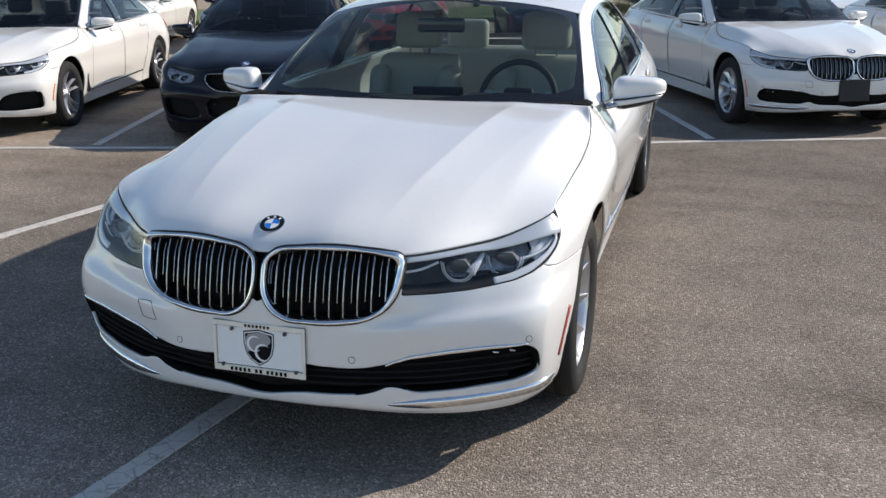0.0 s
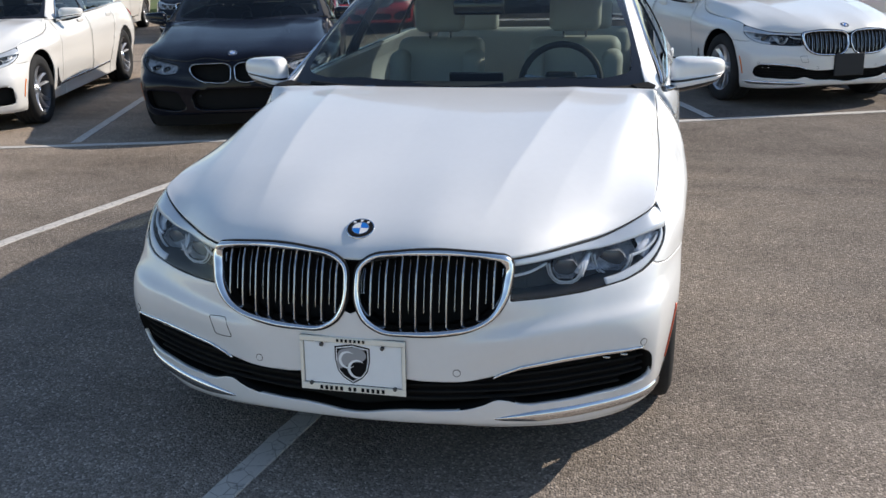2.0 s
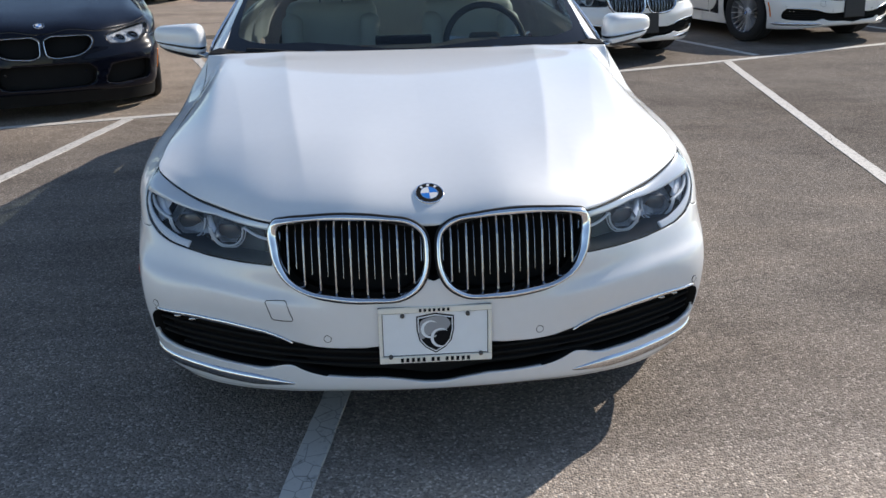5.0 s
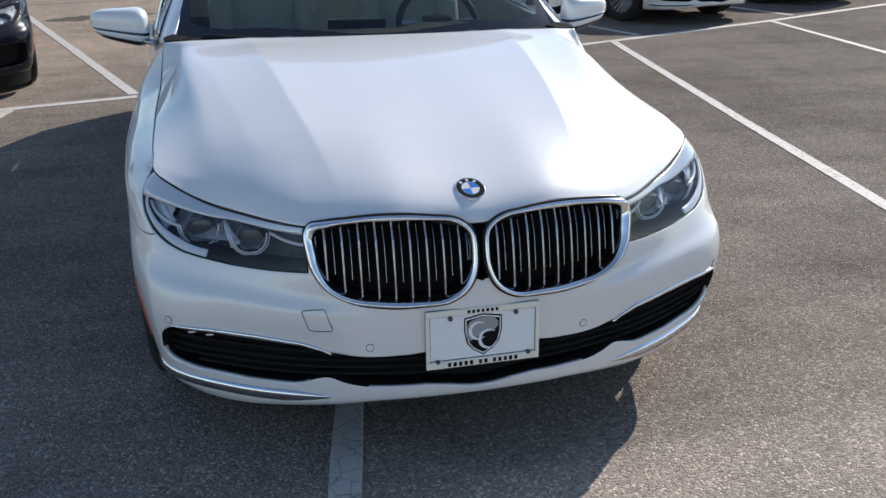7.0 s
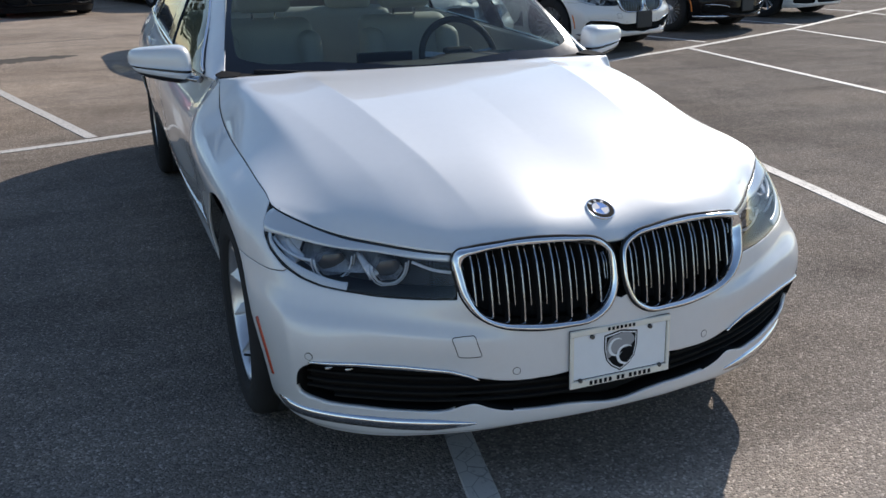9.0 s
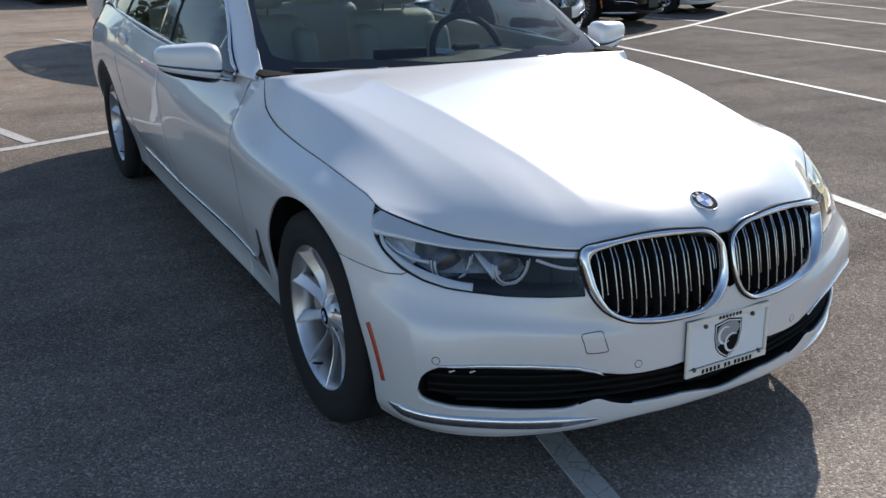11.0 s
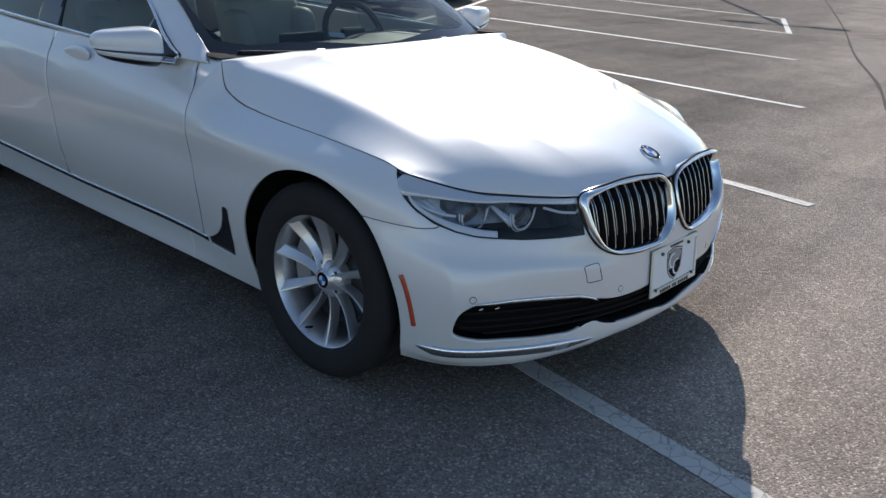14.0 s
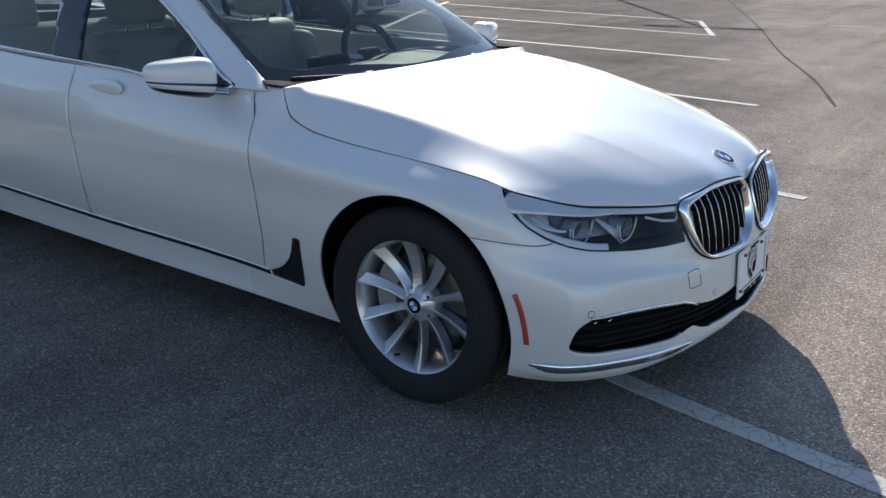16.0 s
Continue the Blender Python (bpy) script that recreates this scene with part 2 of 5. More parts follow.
def part(name, bm, mat, parent, label="", smooth=False):
    """Links a bmesh as one mesh object under a thing or a part."""
    me = bpy.data.meshes.new(name)
    bm.to_mesh(me)
    bm.free()
    me.materials.append(mat)
    if smooth:
        me.polygons.foreach_set("use_smooth", [True] * len(me.polygons))
    return child(name, me, parent, label)


def thick(ob, t, rim=False):
    md = ob.modifiers.new("thickness", "SOLIDIFY")
    md.thickness, md.offset, md.use_rim, md.use_rim_only = t, -1, True, rim
    return ob


def mirrored(verts, faces):
    v = np.array(verts, float)
    v[:, 0] *= -1
    return v, [tuple(reversed(f)) for f in faces]


def welded(verts, faces):
    """Both halves of a panel that crosses the middle, as one."""
    v2, f2 = mirrored(verts, faces)
    n = len(verts)
    same = {i: i for i in range(n) if abs(verts[i][0]) < 1e-4}
    allv = np.vstack([verts, v2])
    return allv, list(faces) + [tuple(i if i in same else i + n for i in f) for f in f2]


def tube(line, r, n=8, closed=False, squash=1.0):
    """Verts and faces of a rod of radius r (or one radius a point) along a line."""
    p = np.asarray(line, float)
    k = len(p)
    rr = np.broadcast_to(np.asarray(r, float), (k,))
    t = np.roll(p, -1, 0) - np.roll(p, 1, 0) if closed else np.gradient(p, axis=0)
    t /= np.maximum(np.linalg.norm(t, axis=1), 1e-9)[:, None]
    up = np.array([0, 0, 1.0])
    verts = []
    for i in range(k):
        a = np.cross(t[i], up)
        if np.linalg.norm(a) < 0.05:
            a = np.cross(t[i], (0, 1.0, 0))
        a /= np.linalg.norm(a)
        b = np.cross(a, t[i])
        for j in range(n):
            w = 2 * math.pi * j / n
            verts.append(p[i] + rr[i] * (math.cos(w) * a + squash * math.sin(w) * b))
    faces = []
    for i in range(k if closed else k - 1):
        i2 = (i + 1) % k
        faces += [(i * n + j, i * n + (j + 1) % n, i2 * n + (j + 1) % n, i2 * n + j) for j in range(n)]
    if not closed:
        faces += [tuple(range(n))[::-1], tuple((k - 1) * n + j for j in range(n))]
    return np.array(verts), faces


def ribbon(line, normals, width, height, up=None):
    """A raised strip with bevelled edges along a line on a surface: width across, height above it."""
    p, nn = np.asarray(line, float), np.asarray(normals, float)
    t = np.gradient(p, axis=0)
    t /= np.linalg.norm(t, axis=1)[:, None]
    w = np.cross(nn, t)
    ww = np.broadcast_to(np.asarray(width, float), (len(p),))[:, None] / 2
    prof = ((-1, -0.3), (-1, 0.5), (-0.55, 1), (0.55, 1), (1, 0.5), (1, -0.3))
    verts = np.concatenate([p + w * ww * a + nn * height * b for a, b in prof])
    k, m = len(p), len(prof)
    faces = [(j * k + i, j * k + i + 1, (j + 1) % m * k + i + 1, (j + 1) % m * k + i) for j in range(m) for i in range(k - 1)]
    faces += [tuple(j * k for j in range(m)), tuple(j * k + k - 1 for j in range(m))[::-1]]
    return verts, faces


def facets(line, normals, width, height):
    """A strip of two flat facets that meet in a sharp crest above the middle."""
    p, nn = np.asarray(line, float), np.asarray(normals, float)
    t = np.gradient(p, axis=0)
    t /= np.linalg.norm(t, axis=1)[:, None]
    w = np.cross(nn, t)
    w *= np.sign(w[:, 2:] + 1e-9)
    ww = np.asarray(width, float)[:, None] / 2
    hh = height * np.clip(np.asarray(width, float) / np.max(width), 0, 1)[:, None]
    prof = ((-1, -.3), (-.92, .15), (-.10, .75), (.02, 1.0), (.88, .45), (1, -.3))
    verts = np.concatenate([p + w * ww * a + nn * hh * b for a, b in prof])
    k, m = len(p), len(prof)
    return verts, [(j * k + i, j * k + i + 1, (j + 1) * k + i + 1, (j + 1) * k + i) for j in range(m - 1) for i in range(k - 1)]


def box_bm(x0, x1, y0, y1, z0, z1, bevel=0.0, seg=2):
    bm = bmesh.new()
    bmesh.ops.create_cube(bm, size=1)
    for v in bm.verts:
        v.co = Vector(((x0 + x1) / 2 + v.co.x * (x1 - x0), (y0 + y1) / 2 + v.co.y * (y1 - y0), (z0 + z1) / 2 + v.co.z * (z1 - z0)))
    if bevel:
        bmesh.ops.bevel(bm, geom=bm.edges[:], offset=bevel, segments=seg, profile=0.5, affect="EDGES")
    return bm


def lathe(profile, n=48):
    """Verts and faces of a profile (x, r) turned about the x axis."""
    k = len(profile)
    verts = [(x, r * math.cos(2 * math.pi * i / n), r * math.sin(2 * math.pi * i / n)) for i in range(n) for x, r in profile]
    faces = [(i * k + j, i * k + j + 1, (i + 1) % n * k + j + 1, (i + 1) % n * k + j) for i in range(n) for j in range(k - 1)]
    return np.array(verts), faces

# ---- the car body: rails from the middle of the nose round the side to the tail ----
RAILS = [
    # bottom edge
    [(0, .075, .222), (.22, .085, .222), (.43, .125, .212), (.65, .225, .198), (.785, .365, .188), (.84, .52, .185), (.845, .88, .18), (.838, 1.36, .172), (.837, 1.46, .172), (.836, 1.57, .172), (.842, 2.6, .172), (.842, 3.55, .175), (.845, 4.09, .19), (.82, 4.75, .24), (.66, 5.1, .27), (0, 5.19, .28)],
    # lip
    [(0, .042, .258), (.22, .055, .258), (.43, .104, .252), (.65, .205, .244), (.818, .345, .245), (.868, .50, .262), (.872, .88, .27), (.862, 1.36, .27), (.855, 1.46, .266), (.848, 1.57, .262), (.856, 2.6, .265), (.858, 3.55, .27), (.872, 4.09, .28), (.84, 4.75, .34), (.69, 5.13, .36), (0, 5.22, .37)],
    # bumper belt
    [(0, .046, .40), (.22, .061, .40), (.43, .108, .415), (.65, .192, .435), (.824, .296, .448), (.895, .475, .476), (.908, .88, .48), (.912, 1.36, .482), (.907, 1.46, .476), (.902, 1.57, .47), (.918, 2.6, .47), (.915, 3.55, .48), (.925, 4.09, .50), (.885, 4.75, .52), (.71, 5.16, .52), (0, 5.245, .52)],
    # lower lamp edge
    [(0, .058, .55), (.22, .075, .55), (.43, .126, .565), (.65, .235, .588), (.825, .372, .60), (.893, .55, .622), (.922, .88, .65), (.924, 1.36, .63), (.921, 1.46, .625), (.918, 1.57, .62), (.936, 2.6, .62), (.934, 3.55, .64), (.940, 4.09, .67), (.895, 4.75, .68), (.70, 5.15, .68), (0, 5.235, .68)],
    # shoulder
    [(0, .082, .642), (.22, .100, .650), (.43, .150, .645), (.65, .292, .66), (.832, .455, .69), (.886, .60, .715), (.918, .88, .748), (.930, 1.36, .765), (.928, 1.46, .777), (.922, 1.57, .79), (.940, 2.6, .80), (.936, 3.55, .82), (.925, 4.09, .85), (.86, 4.75, .84), (.67, 5.12, .83), (0, 5.20, .83)],
    # hood gap, then the window line
    [(0, .105, .705), (.22, .132, .738), (.43, .172, .708), (.64, .352, .717), (.805, .525, .768), (.820, .64, .794), (.827, .88, .816), (.826, 1.30, .846), (.821, 1.43, .888), (.804, 1.485, .982), (.872, 2.6, .975), (.862, 3.55, 1.0), (.835, 4.09, 1.02), (.76, 4.75, 1.01), (.58, 5.06, .99), (0, 5.12, .99)],
]
_r3 = np.array(RAILS[3])
KNOTS = np.concatenate([[0], np.cumsum(np.linalg.norm(np.diff(_r3[:, :2], axis=0), axis=1))])
LEDGE = 0.016
RAIL_PTS = np.array(RAILS).transpose(1, 0, 2).reshape(len(KNOTS), -1)


def wall(s, v):
    s, v = np.asarray(s, float), np.asarray(v, float)
    c = along(KNOTS, np.array(RAIL_PTS), s, True)
    # level across the middle of the nose
    near = np.clip(s / KNOTS[1], 0, 1)[:, None]
    first, second = RAIL_PTS[0][None], RAIL_PTS[1][None]
    smooth0 = first + (second - first) * near ** 2
    lin = np.tile(np.array([1, 0, 0]), 6)[None] > 0
    c = np.where((near < 1) & ~lin, c * near + smooth0 * (1 - near), np.where((near < 1) & lin, first + (second - first) * near, c))
    p = across(c.reshape(len(s), 6, 3), v)
    # the bumper swells into a soft ledge below the lamps
    e = 0.02
    t = along(KNOTS, _r3, s + e, True) - along(KNOTS, _r3, np.maximum(s - e, 0), True)
    t /= np.linalg.norm(t[:, :2], axis=1)[:, None]
    up = np.clip((s - 0.22) / 0.25, 0, 1) * np.clip((KNOTS[5] - s) / 0.38, 0, 1)
    d = LEDGE * up * up * (3 - 2 * up) * np.where(v < 2.5, np.exp(-((v - 2.5) / 0.45) ** 2), np.exp(-((v - 2.5) / 0.16) ** 2))
    # the upright edge where the bumper's face turns to its side
    q = np.sqrt((s - KNOTS[4] - 0.02) ** 2 + 0.006 ** 2)
    d = d + 0.009 * np.exp(-q / 0.055) * np.clip((v - 1.1) / 0.7, 0, 1) * np.clip((2.95 - v) / 0.35, 0, 1)
    # the shoulder crease along the doors, through the handles
    run = np.clip((s - KNOTS[7] + 0.10) / 0.7, 0, 1) * np.clip((KNOTS[13] - s) / 0.6, 0, 1)
    q = np.sqrt((v - 4.42) ** 2 + 0.05 ** 2)
    d = d + 0.0075 * run * run * (3 - 2 * run) * np.exp(-q / 0.30) * np.clip((5 - v) / 0.25, 0, 1)
    p[:, 0] += t[:, 1] * d
    p[:, 1] -= t[:, 0] * d
    return p


def rail(k, s):
    return wall(np.atleast_1d(s), np.full(np.size(s), float(k)))


_ss = np.linspace(0, KNOTS[-1], 1500)
_rr = wall(_ss, np.full(1500, 3.0))


def s_x(x):
    """Way round the nose at which the body is x wide."""
    k = int(np.argmax(_rr[:, 1] > 0.6))
    return float(np.interp(x, _rr[:k, 0], _ss[:k]))


def s_y(y):
    k = int(np.argmin(np.abs(_ss - KNOTS[4]))), int(np.argmin(np.abs(_ss - KNOTS[13])))
    return float(np.interp(y, _rr[k[0]:k[1], 1], _ss[k[0]:k[1]]))


def on_wall(s, z):
    """The place and the outward normal at the way s and the height z."""
    s, z = np.atleast_1d(np.asarray(s, float)), np.atleast_1d(np.asarray(z, float))
    s, z = np.broadcast_arrays(s, z)
    lo, hi = np.zeros(len(s)), np.full(len(s), 5.0)
    for _ in range(30):
        mid = (lo + hi) / 2
        up = wall(s, mid)[:, 2] < z
        lo, hi = np.where(up, mid, lo), np.where(up, hi, mid)
    v, e = (lo + hi) / 2, 2e-3
    sn = np.maximum(s, 2 * e)
    n = np.cross(wall(sn + e, v) - wall(sn - e, v), wall(sn, v + e) - wall(sn, v - e))
    n[s < 1e-6, 0] = 0
    return wall(s, v), n / np.linalg.norm(n, axis=1)[:, None]


# the hood, from its leading edge to the scuttle
SPINE_B = [0, .05, .12, .23, .42, .64, .85, 1]
SPINE = [(0, .105, .705), (0, .132, .738), (0, .19, .774), (0, .35, .826), (0, .65, .890), (0, 1.0, .944), (0, 1.3, .975), (0, 1.46, .986)]


def hood_line(y):
    return np.interp(y, [.18, .42, .75, 1.15, 1.48], [.330, .370, .418, .466, .505])


def shoulder(a, b):
    """How far the hood has fallen towards its edge: flat within, a facet outside the outer line."""
    k, a0 = 75.0, 0.76 + 0.18 * np.clip(b, 0, 1) ** 1.5
    soft = lambda t: np.log1p(np.exp(np.clip(k * (t - a0), -40, 40))) / k
    c = 0.34 - 0.17 * np.clip(b, 0, 1)
    return c * a ** 2.2 + (1 - c) * (soft(a) - soft(0 * a)) / (soft(0 * a + 1) - soft(0 * a))


def hood(a, b):
    a, b = np.asarray(a, float), np.asarray(b, float)
    sp, si = along(SPINE_B, SPINE, b), rail(5, KNOTS[4] + b * (KNOTS[9] - KNOTS[4]))
    fr = rail(5, np.clip(a, -0.01, 1.01) * KNOTS[4])
    end = np.array(rail(5, KNOTS[9])[0])
    re = np.column_stack([a * end[0], 1.46 + (end[1] - 1.46) * a ** 2, 0.986 + (end[2] - 0.986) * a ** 3])
    c00, c10, c01, c11 = np.array(SPINE[0]), rail(5, KNOTS[4])[0], np.array(SPINE[-1]), end

    def coons(g, h, pf, pw):
        g, h = g[:, None], h[:, None]
        return (1 - g) * sp + g * si + (1 - h) ** pf * (fr - (1 - g) * c00 - g * c10) + h ** pw * (re - (1 - g) * c01 - g * c11)

    back = np.clip((b + 0.02) / 0.11, 0, 1)
    back = back * back * (3 - 2 * back)
    flat, high = coons(a, b, 1, 1), coons(shoulder(np.abs(a), b) * back + np.abs(a) ** 1.5 * (1 - back), b, 4.0, 2.2)
    p = np.column_stack([flat[:, 0], flat[:, 1], high[:, 2]])
    x, y = np.abs(p[:, 0]), p[:, 1]
    fade = np.clip((y - 0.18) / 0.35, 0, 1) * np.clip((1 - a) / 0.12, 0, 1)
    rear = np.clip((1.6 - y) / 0.3, 0, 1)
    d = x - hood_line(y)
    # a crisp crease: the panel rises to it on the inside and falls away outside
    q = np.sqrt(d * d + 0.004 ** 2)
    ridge = np.where(d < 0, np.exp(-q / 0.115), np.exp(-q / 0.085))
    d2 = x - np.interp(y, [.40, .66, 1.08, 1.30], [.530, .570, .650, .715])
    q = np.sqrt(d2 * d2 + 0.008 ** 2)
    ridge2 = np.where(d2 < 0, np.exp(-q / 0.14), np.exp(-q / 0.075))
    p[:, 2] += fade * rear * (0.0125 * ridge + 0.004 * ridge2)
    return p


# the cabin's side, from the window line to the roof edge
BELT = [(.815, 1.55, .968), (.858, 1.88, .962), (.866, 2.3, .968), (.870, 2.7, .978), (.866, 3.3, .993), (.848, 3.9, 1.012), (.80, 4.4, 1.02), (.735, 4.8, 1.015)]
CANT = [(.772, 1.60, .985), (.705, 1.93, 1.165), (.648, 2.24, 1.318), (.628, 2.7, 1.388), (.618, 3.2, 1.402), (.608, 3.7, 1.368), (.615, 4.2, 1.25), (.655, 4.72, 1.06)]


def cabin(s, w):
    s, w = np.asarray(s, float), np.asarray(w, float)
    k = np.arange(8)
    lo, hi = along(k, BELT, s), along(k, CANT, s)
    p = lo + (hi - lo) * w[:, None]
    p[:, 0] += 0.020 * 4 * w * (1 - w) * np.clip(s / 1.5, 0, 1)
    return p


def windscreen(a, b):
    a, b = np.asarray(a, float), np.asarray(b, float)
    lo = np.column_stack([0.775 * a, 1.470 + 0.125 * a ** 2 + 0.02 * a ** 6, 0.968 + 0.012 * a ** 2])
    hi = np.column_stack([0.632 * a, 2.10 + 0.125 * a ** 2, 1.388 - 0.066 * a ** 2])
    p = lo + (hi - lo) * b[:, None]
    p[:, 2] += 0.022 * 4 * b * (1 - b)
    return p


def roof(a, b):
    a, b = np.asarray(a, float), np.asarray(b, float)
    mid = along([0, .25, .5, .75, 1], [(0, 2.10, 1.39), (0, 2.6, 1.452), (0, 3.1, 1.472), (0, 3.55, 1.450), (0, 3.95, 1.392)], b)
    side = along(np.arange(8), CANT, 2 + b * 2.55)
    p = mid + (side - mid) * a[:, None]
    p[:, 2] = mid[:, 2] + (side[:, 2] - mid[:, 2]) * np.abs(a) ** 2.3
    return p


def backlight(a, b):
    a, b = np.asarray(a, float), np.asarray(b, float)
    top = roof(a, np.ones_like(a))
    low = np.column_stack([0.655 * a, 4.70 - 0.0 * a, 1.065 - 0.01 * a ** 2])
    p = top + (low - top) * b[:, None]
    p[:, 2] += 0.03 * 4 * b * (1 - b)
    return p


def deck(a, b):
    a, b = np.asarray(a, float), np.asarray(b, float)
    edge = rail(5, KNOTS[-1] - a * (KNOTS[-1] - KNOTS[13]))
    low = np.column_stack([0.74 * a, 4.70 + 0.05 * a ** 2, 1.065 - 0.05 * a ** 3])
    return low + (edge - low) * b[:, None]


def flat_wall(a, p):
    return np.column_stack([a[:, 0], p[:, 2], p[:, 0], p[:, 1], p[:, 0] + p[:, 1]])


def flat_xy(a, p):
    return np.column_stack([p[:, 0], p[:, 1]])


def flat_yz(a, p):
    return np.column_stack([p[:, 1], p[:, 2]])


def take(sheet, faces, poly, cols, gap=0.0, where=None):
    """Faces within an outline drawn in two of the flat columns, the thin joint along it, and the rest."""

    def sdf(shift):
        def f(w):
            d = outline_distance(poly, w[:, cols]) + shift
            return np.where(where(w), d, 1.0) if where else d
        return f
    if not gap:
        inner, outer = sheet.carve(faces, sdf(0))
        return inner, [], outer
    inner, rest = sheet.carve(faces, sdf(gap / 2))
    strip, outer = sheet.carve(rest, sdf(-gap / 2))
    return inner, strip, outer


def cup(sheet, faces, lip, depth):
    """An open pan behind the faces: its rim at lip and its bottom at depth below the surface."""
    top, f = sheet.piece(faces, lip)
    ids = sorted({i for g in faces for i in g})
    way = sheet.normals(np.array([sheet.q[i] for i in ids]))
    way[:, 2] = 0
    way /= np.linalg.norm(way, axis=1)[:, None]
    low = top + way * (depth - lip)
    n = len(top)
    count = {}
    for g in f:
        for i, j in zip(g, g[1:] + g[:1]):
            count[(i, j)] = 1
    rim = [(i, j) for i, j in count if (j, i) not in count and max(abs(top[i][0]), abs(top[j][0])) > 1e-4]
    return np.vstack([top, low]), [tuple(i + n for i in g) for g in f] + [(j, i, i + n, j + n) for i, j in rim]


def flank(name, data, mat, car, side, label="", t=0.010):
    v, f = data if side > 0 else mirrored(*data)
    ob = child(name, mesh_of(name, v, f, mat), car, label)
    if t:
        thick(ob, t)
    return ob


# ---- wheels ----
R_RIM = 0.241


def make_wheel(car, x, y, style, side):
    """A tyre on an alloy rim with its brake, turned outwards; side is the sign of x."""
    wheel = child("wheel", None, car)
    wheel.matrix_local = pose(x, y, 0.336) if side > 0 else pose(x, y, 0.336, 0, 0, 180)
    key = ("wheel", style)
    if key not in MESHES:
        m = {}
        R = R_RIM
        prof = [(-.105, R - .012), (-.118, R + .006), (-.1225, .275), (-.120, .305), (-.108, .328), (-.09, .3355), (-.052, .3365), (-.050, .331), (-.044, .331), (-.042, .3368), (-.004, .337), (-.002, .331), (.004, .331), (.006, .337), (.042, .3368), (.044, .331), (.050, .331), (.052, .3365), (.09, .3355), (.108, .328), (.1165, .310), (.1215, .30), (.1225, .275), (.119, .262), (.1195, .258), (.117, R + .008), (.109, R - .004), (.104, R - .012)]
        m["tyre"] = mesh_of("tyre", *lathe(prof, 72), RUBBER)
        m["rim"] = mesh_of("rim", *lathe([(-.10, R - .02), (-.10, R - .004), (-.08, R - .018), (.05, R - .030), (.085, R - .022), (.100, R - .012), (.1075, R - .002), (.1085, R + .003), (.105, R + .004), (.100, R + .002)], 72), ALLOY if style == "turbine" else DARK_ALLOY)
        vv, ff = lathe([(.070, .0), (.074, .020), (.0745, .026), (.078, .0275), (.078, .031), (.072, .033), (.064, .05), (.052, .066), (.030, .070), (.0, .070)], 40)
        m["hub"] = mesh_of("hub", vv, ff, ALLOY)
        vv, ff = lathe([(.0795, 0), (.0792, .018), (.0782, .0268), (.074, .0275)], 28)
        m["hub_cap"] = mesh_of("hub_cap", vv, ff, INK)
        for k_, mt_ in ((0, BADGE_BLUE), (1, BADGE_WHITE)):
            vq, fq = [], []
            for h_ in (0, 2):
                o_ = len(vq)
                vq += [(.0806, 0, 0)] + [(.0802, .0165 * math.cos(math.pi / 2 * (k_ + h_ + i / 6)), .0165 * math.sin(math.pi / 2 * (k_ + h_ + i / 6))) for i in range(7)]
                fq += [(o_, o_ + i, o_ + i + 1) for i in range(1, 7)]
            m["cap_field" + str(k_)] = mesh_of("cap_field", vq, fq, mt_, False)
        vv, ff = lathe([(-.012, .07), (.012, .07), (.014, .072), (.014, .168), (.010, .172), (-.010, .172), (-.012, .168)], 56)
        m["brake_disc"] = mesh_of("brake_disc", vv, ff, IRON)
        vv, ff = lathe([(-.05, .0), (-.05, .06), (.0, .075), (.004, .14), (-.005, .155), (-.05, .16)], 40)
        m["axle"] = mesh_of("axle", vv, ff, UNDER)
        ca = np.linspace(radians(150), radians(215), 12)
        vv = np.array([(x_, rr_ * math.sin(a_), rr_ * math.cos(a_)) for x_ in (-.045, .040) for rr_ in (.108, .185) for a_ in ca + radians(90)])
        ff = [(i, i + 1, 13 + i, 12 + i) for i in range(11)] + [(24 + i, 36 + i, 37 + i, 25 + i) for i in range(11)]
        ff += [(12 + i, 13 + i, 37 + i, 36 + i) for i in range(11)] + [(i + 1, i, 24 + i, 25 + i) for i in range(11)] + [(0, 12, 36, 24), (11, 35, 47, 23)]
        m["brake_caliper"] = mesh_of("brake_caliper", vv, ff, CALIPER, False)
        # one spoke: a ridge with a narrow bright face and sloping flanks
        count, w0, w1 = {"turbine": (10, .012, .020), "double": (10, .011, .013), "multi": (20, .006, .007), "five": (10, .016, .022)}[style]
        n = 12
        vs, fs = [], []
        for i in range(n + 1):
            t = i / n
            r = .040 + t * (R - .050)
            hw = (w0 + (w1 - w0) * t ** 1.5) / 2
            face = .070 + .030 * t ** 1.4 - .016 * math.sin(math.pi * t ** .8)
            flank_ = (.0065 + .006 * t ** 2) * (1 if count < 20 else .35)
            wide = hw + flank_
            if style == "turbine":
                prof_ = ((-.044, -wide * .8), (-.016, -wide), (-.003, -wide * .93), (0, -wide * .80), (-.001, -wide * .55), (-.020, wide * .9), (-.027, wide), (-.044, wide * .8))
            else:
                prof_ = ((-.042, -hw - flank_ * .8), (-.016, -hw - flank_), (-.002, -hw), (0, -hw + .002), (0, hw - .002), (-.004, hw), (-.020, hw + flank_), (-.042, hw + flank_ * .8))
            for dx, y in prof_:
                vs.append((face + dx, y, r))
        q = 8
        for i in range(n):
            for j in range(q):
                fs.append((i * q + j, i * q + (j + 1) % q, (i + 1) * q + (j + 1) % q, (i + 1) * q + j))
        m["spoke"] = mesh_of("spoke", vs, fs, ALLOY, smooth=False)
        bm = bmesh.new()
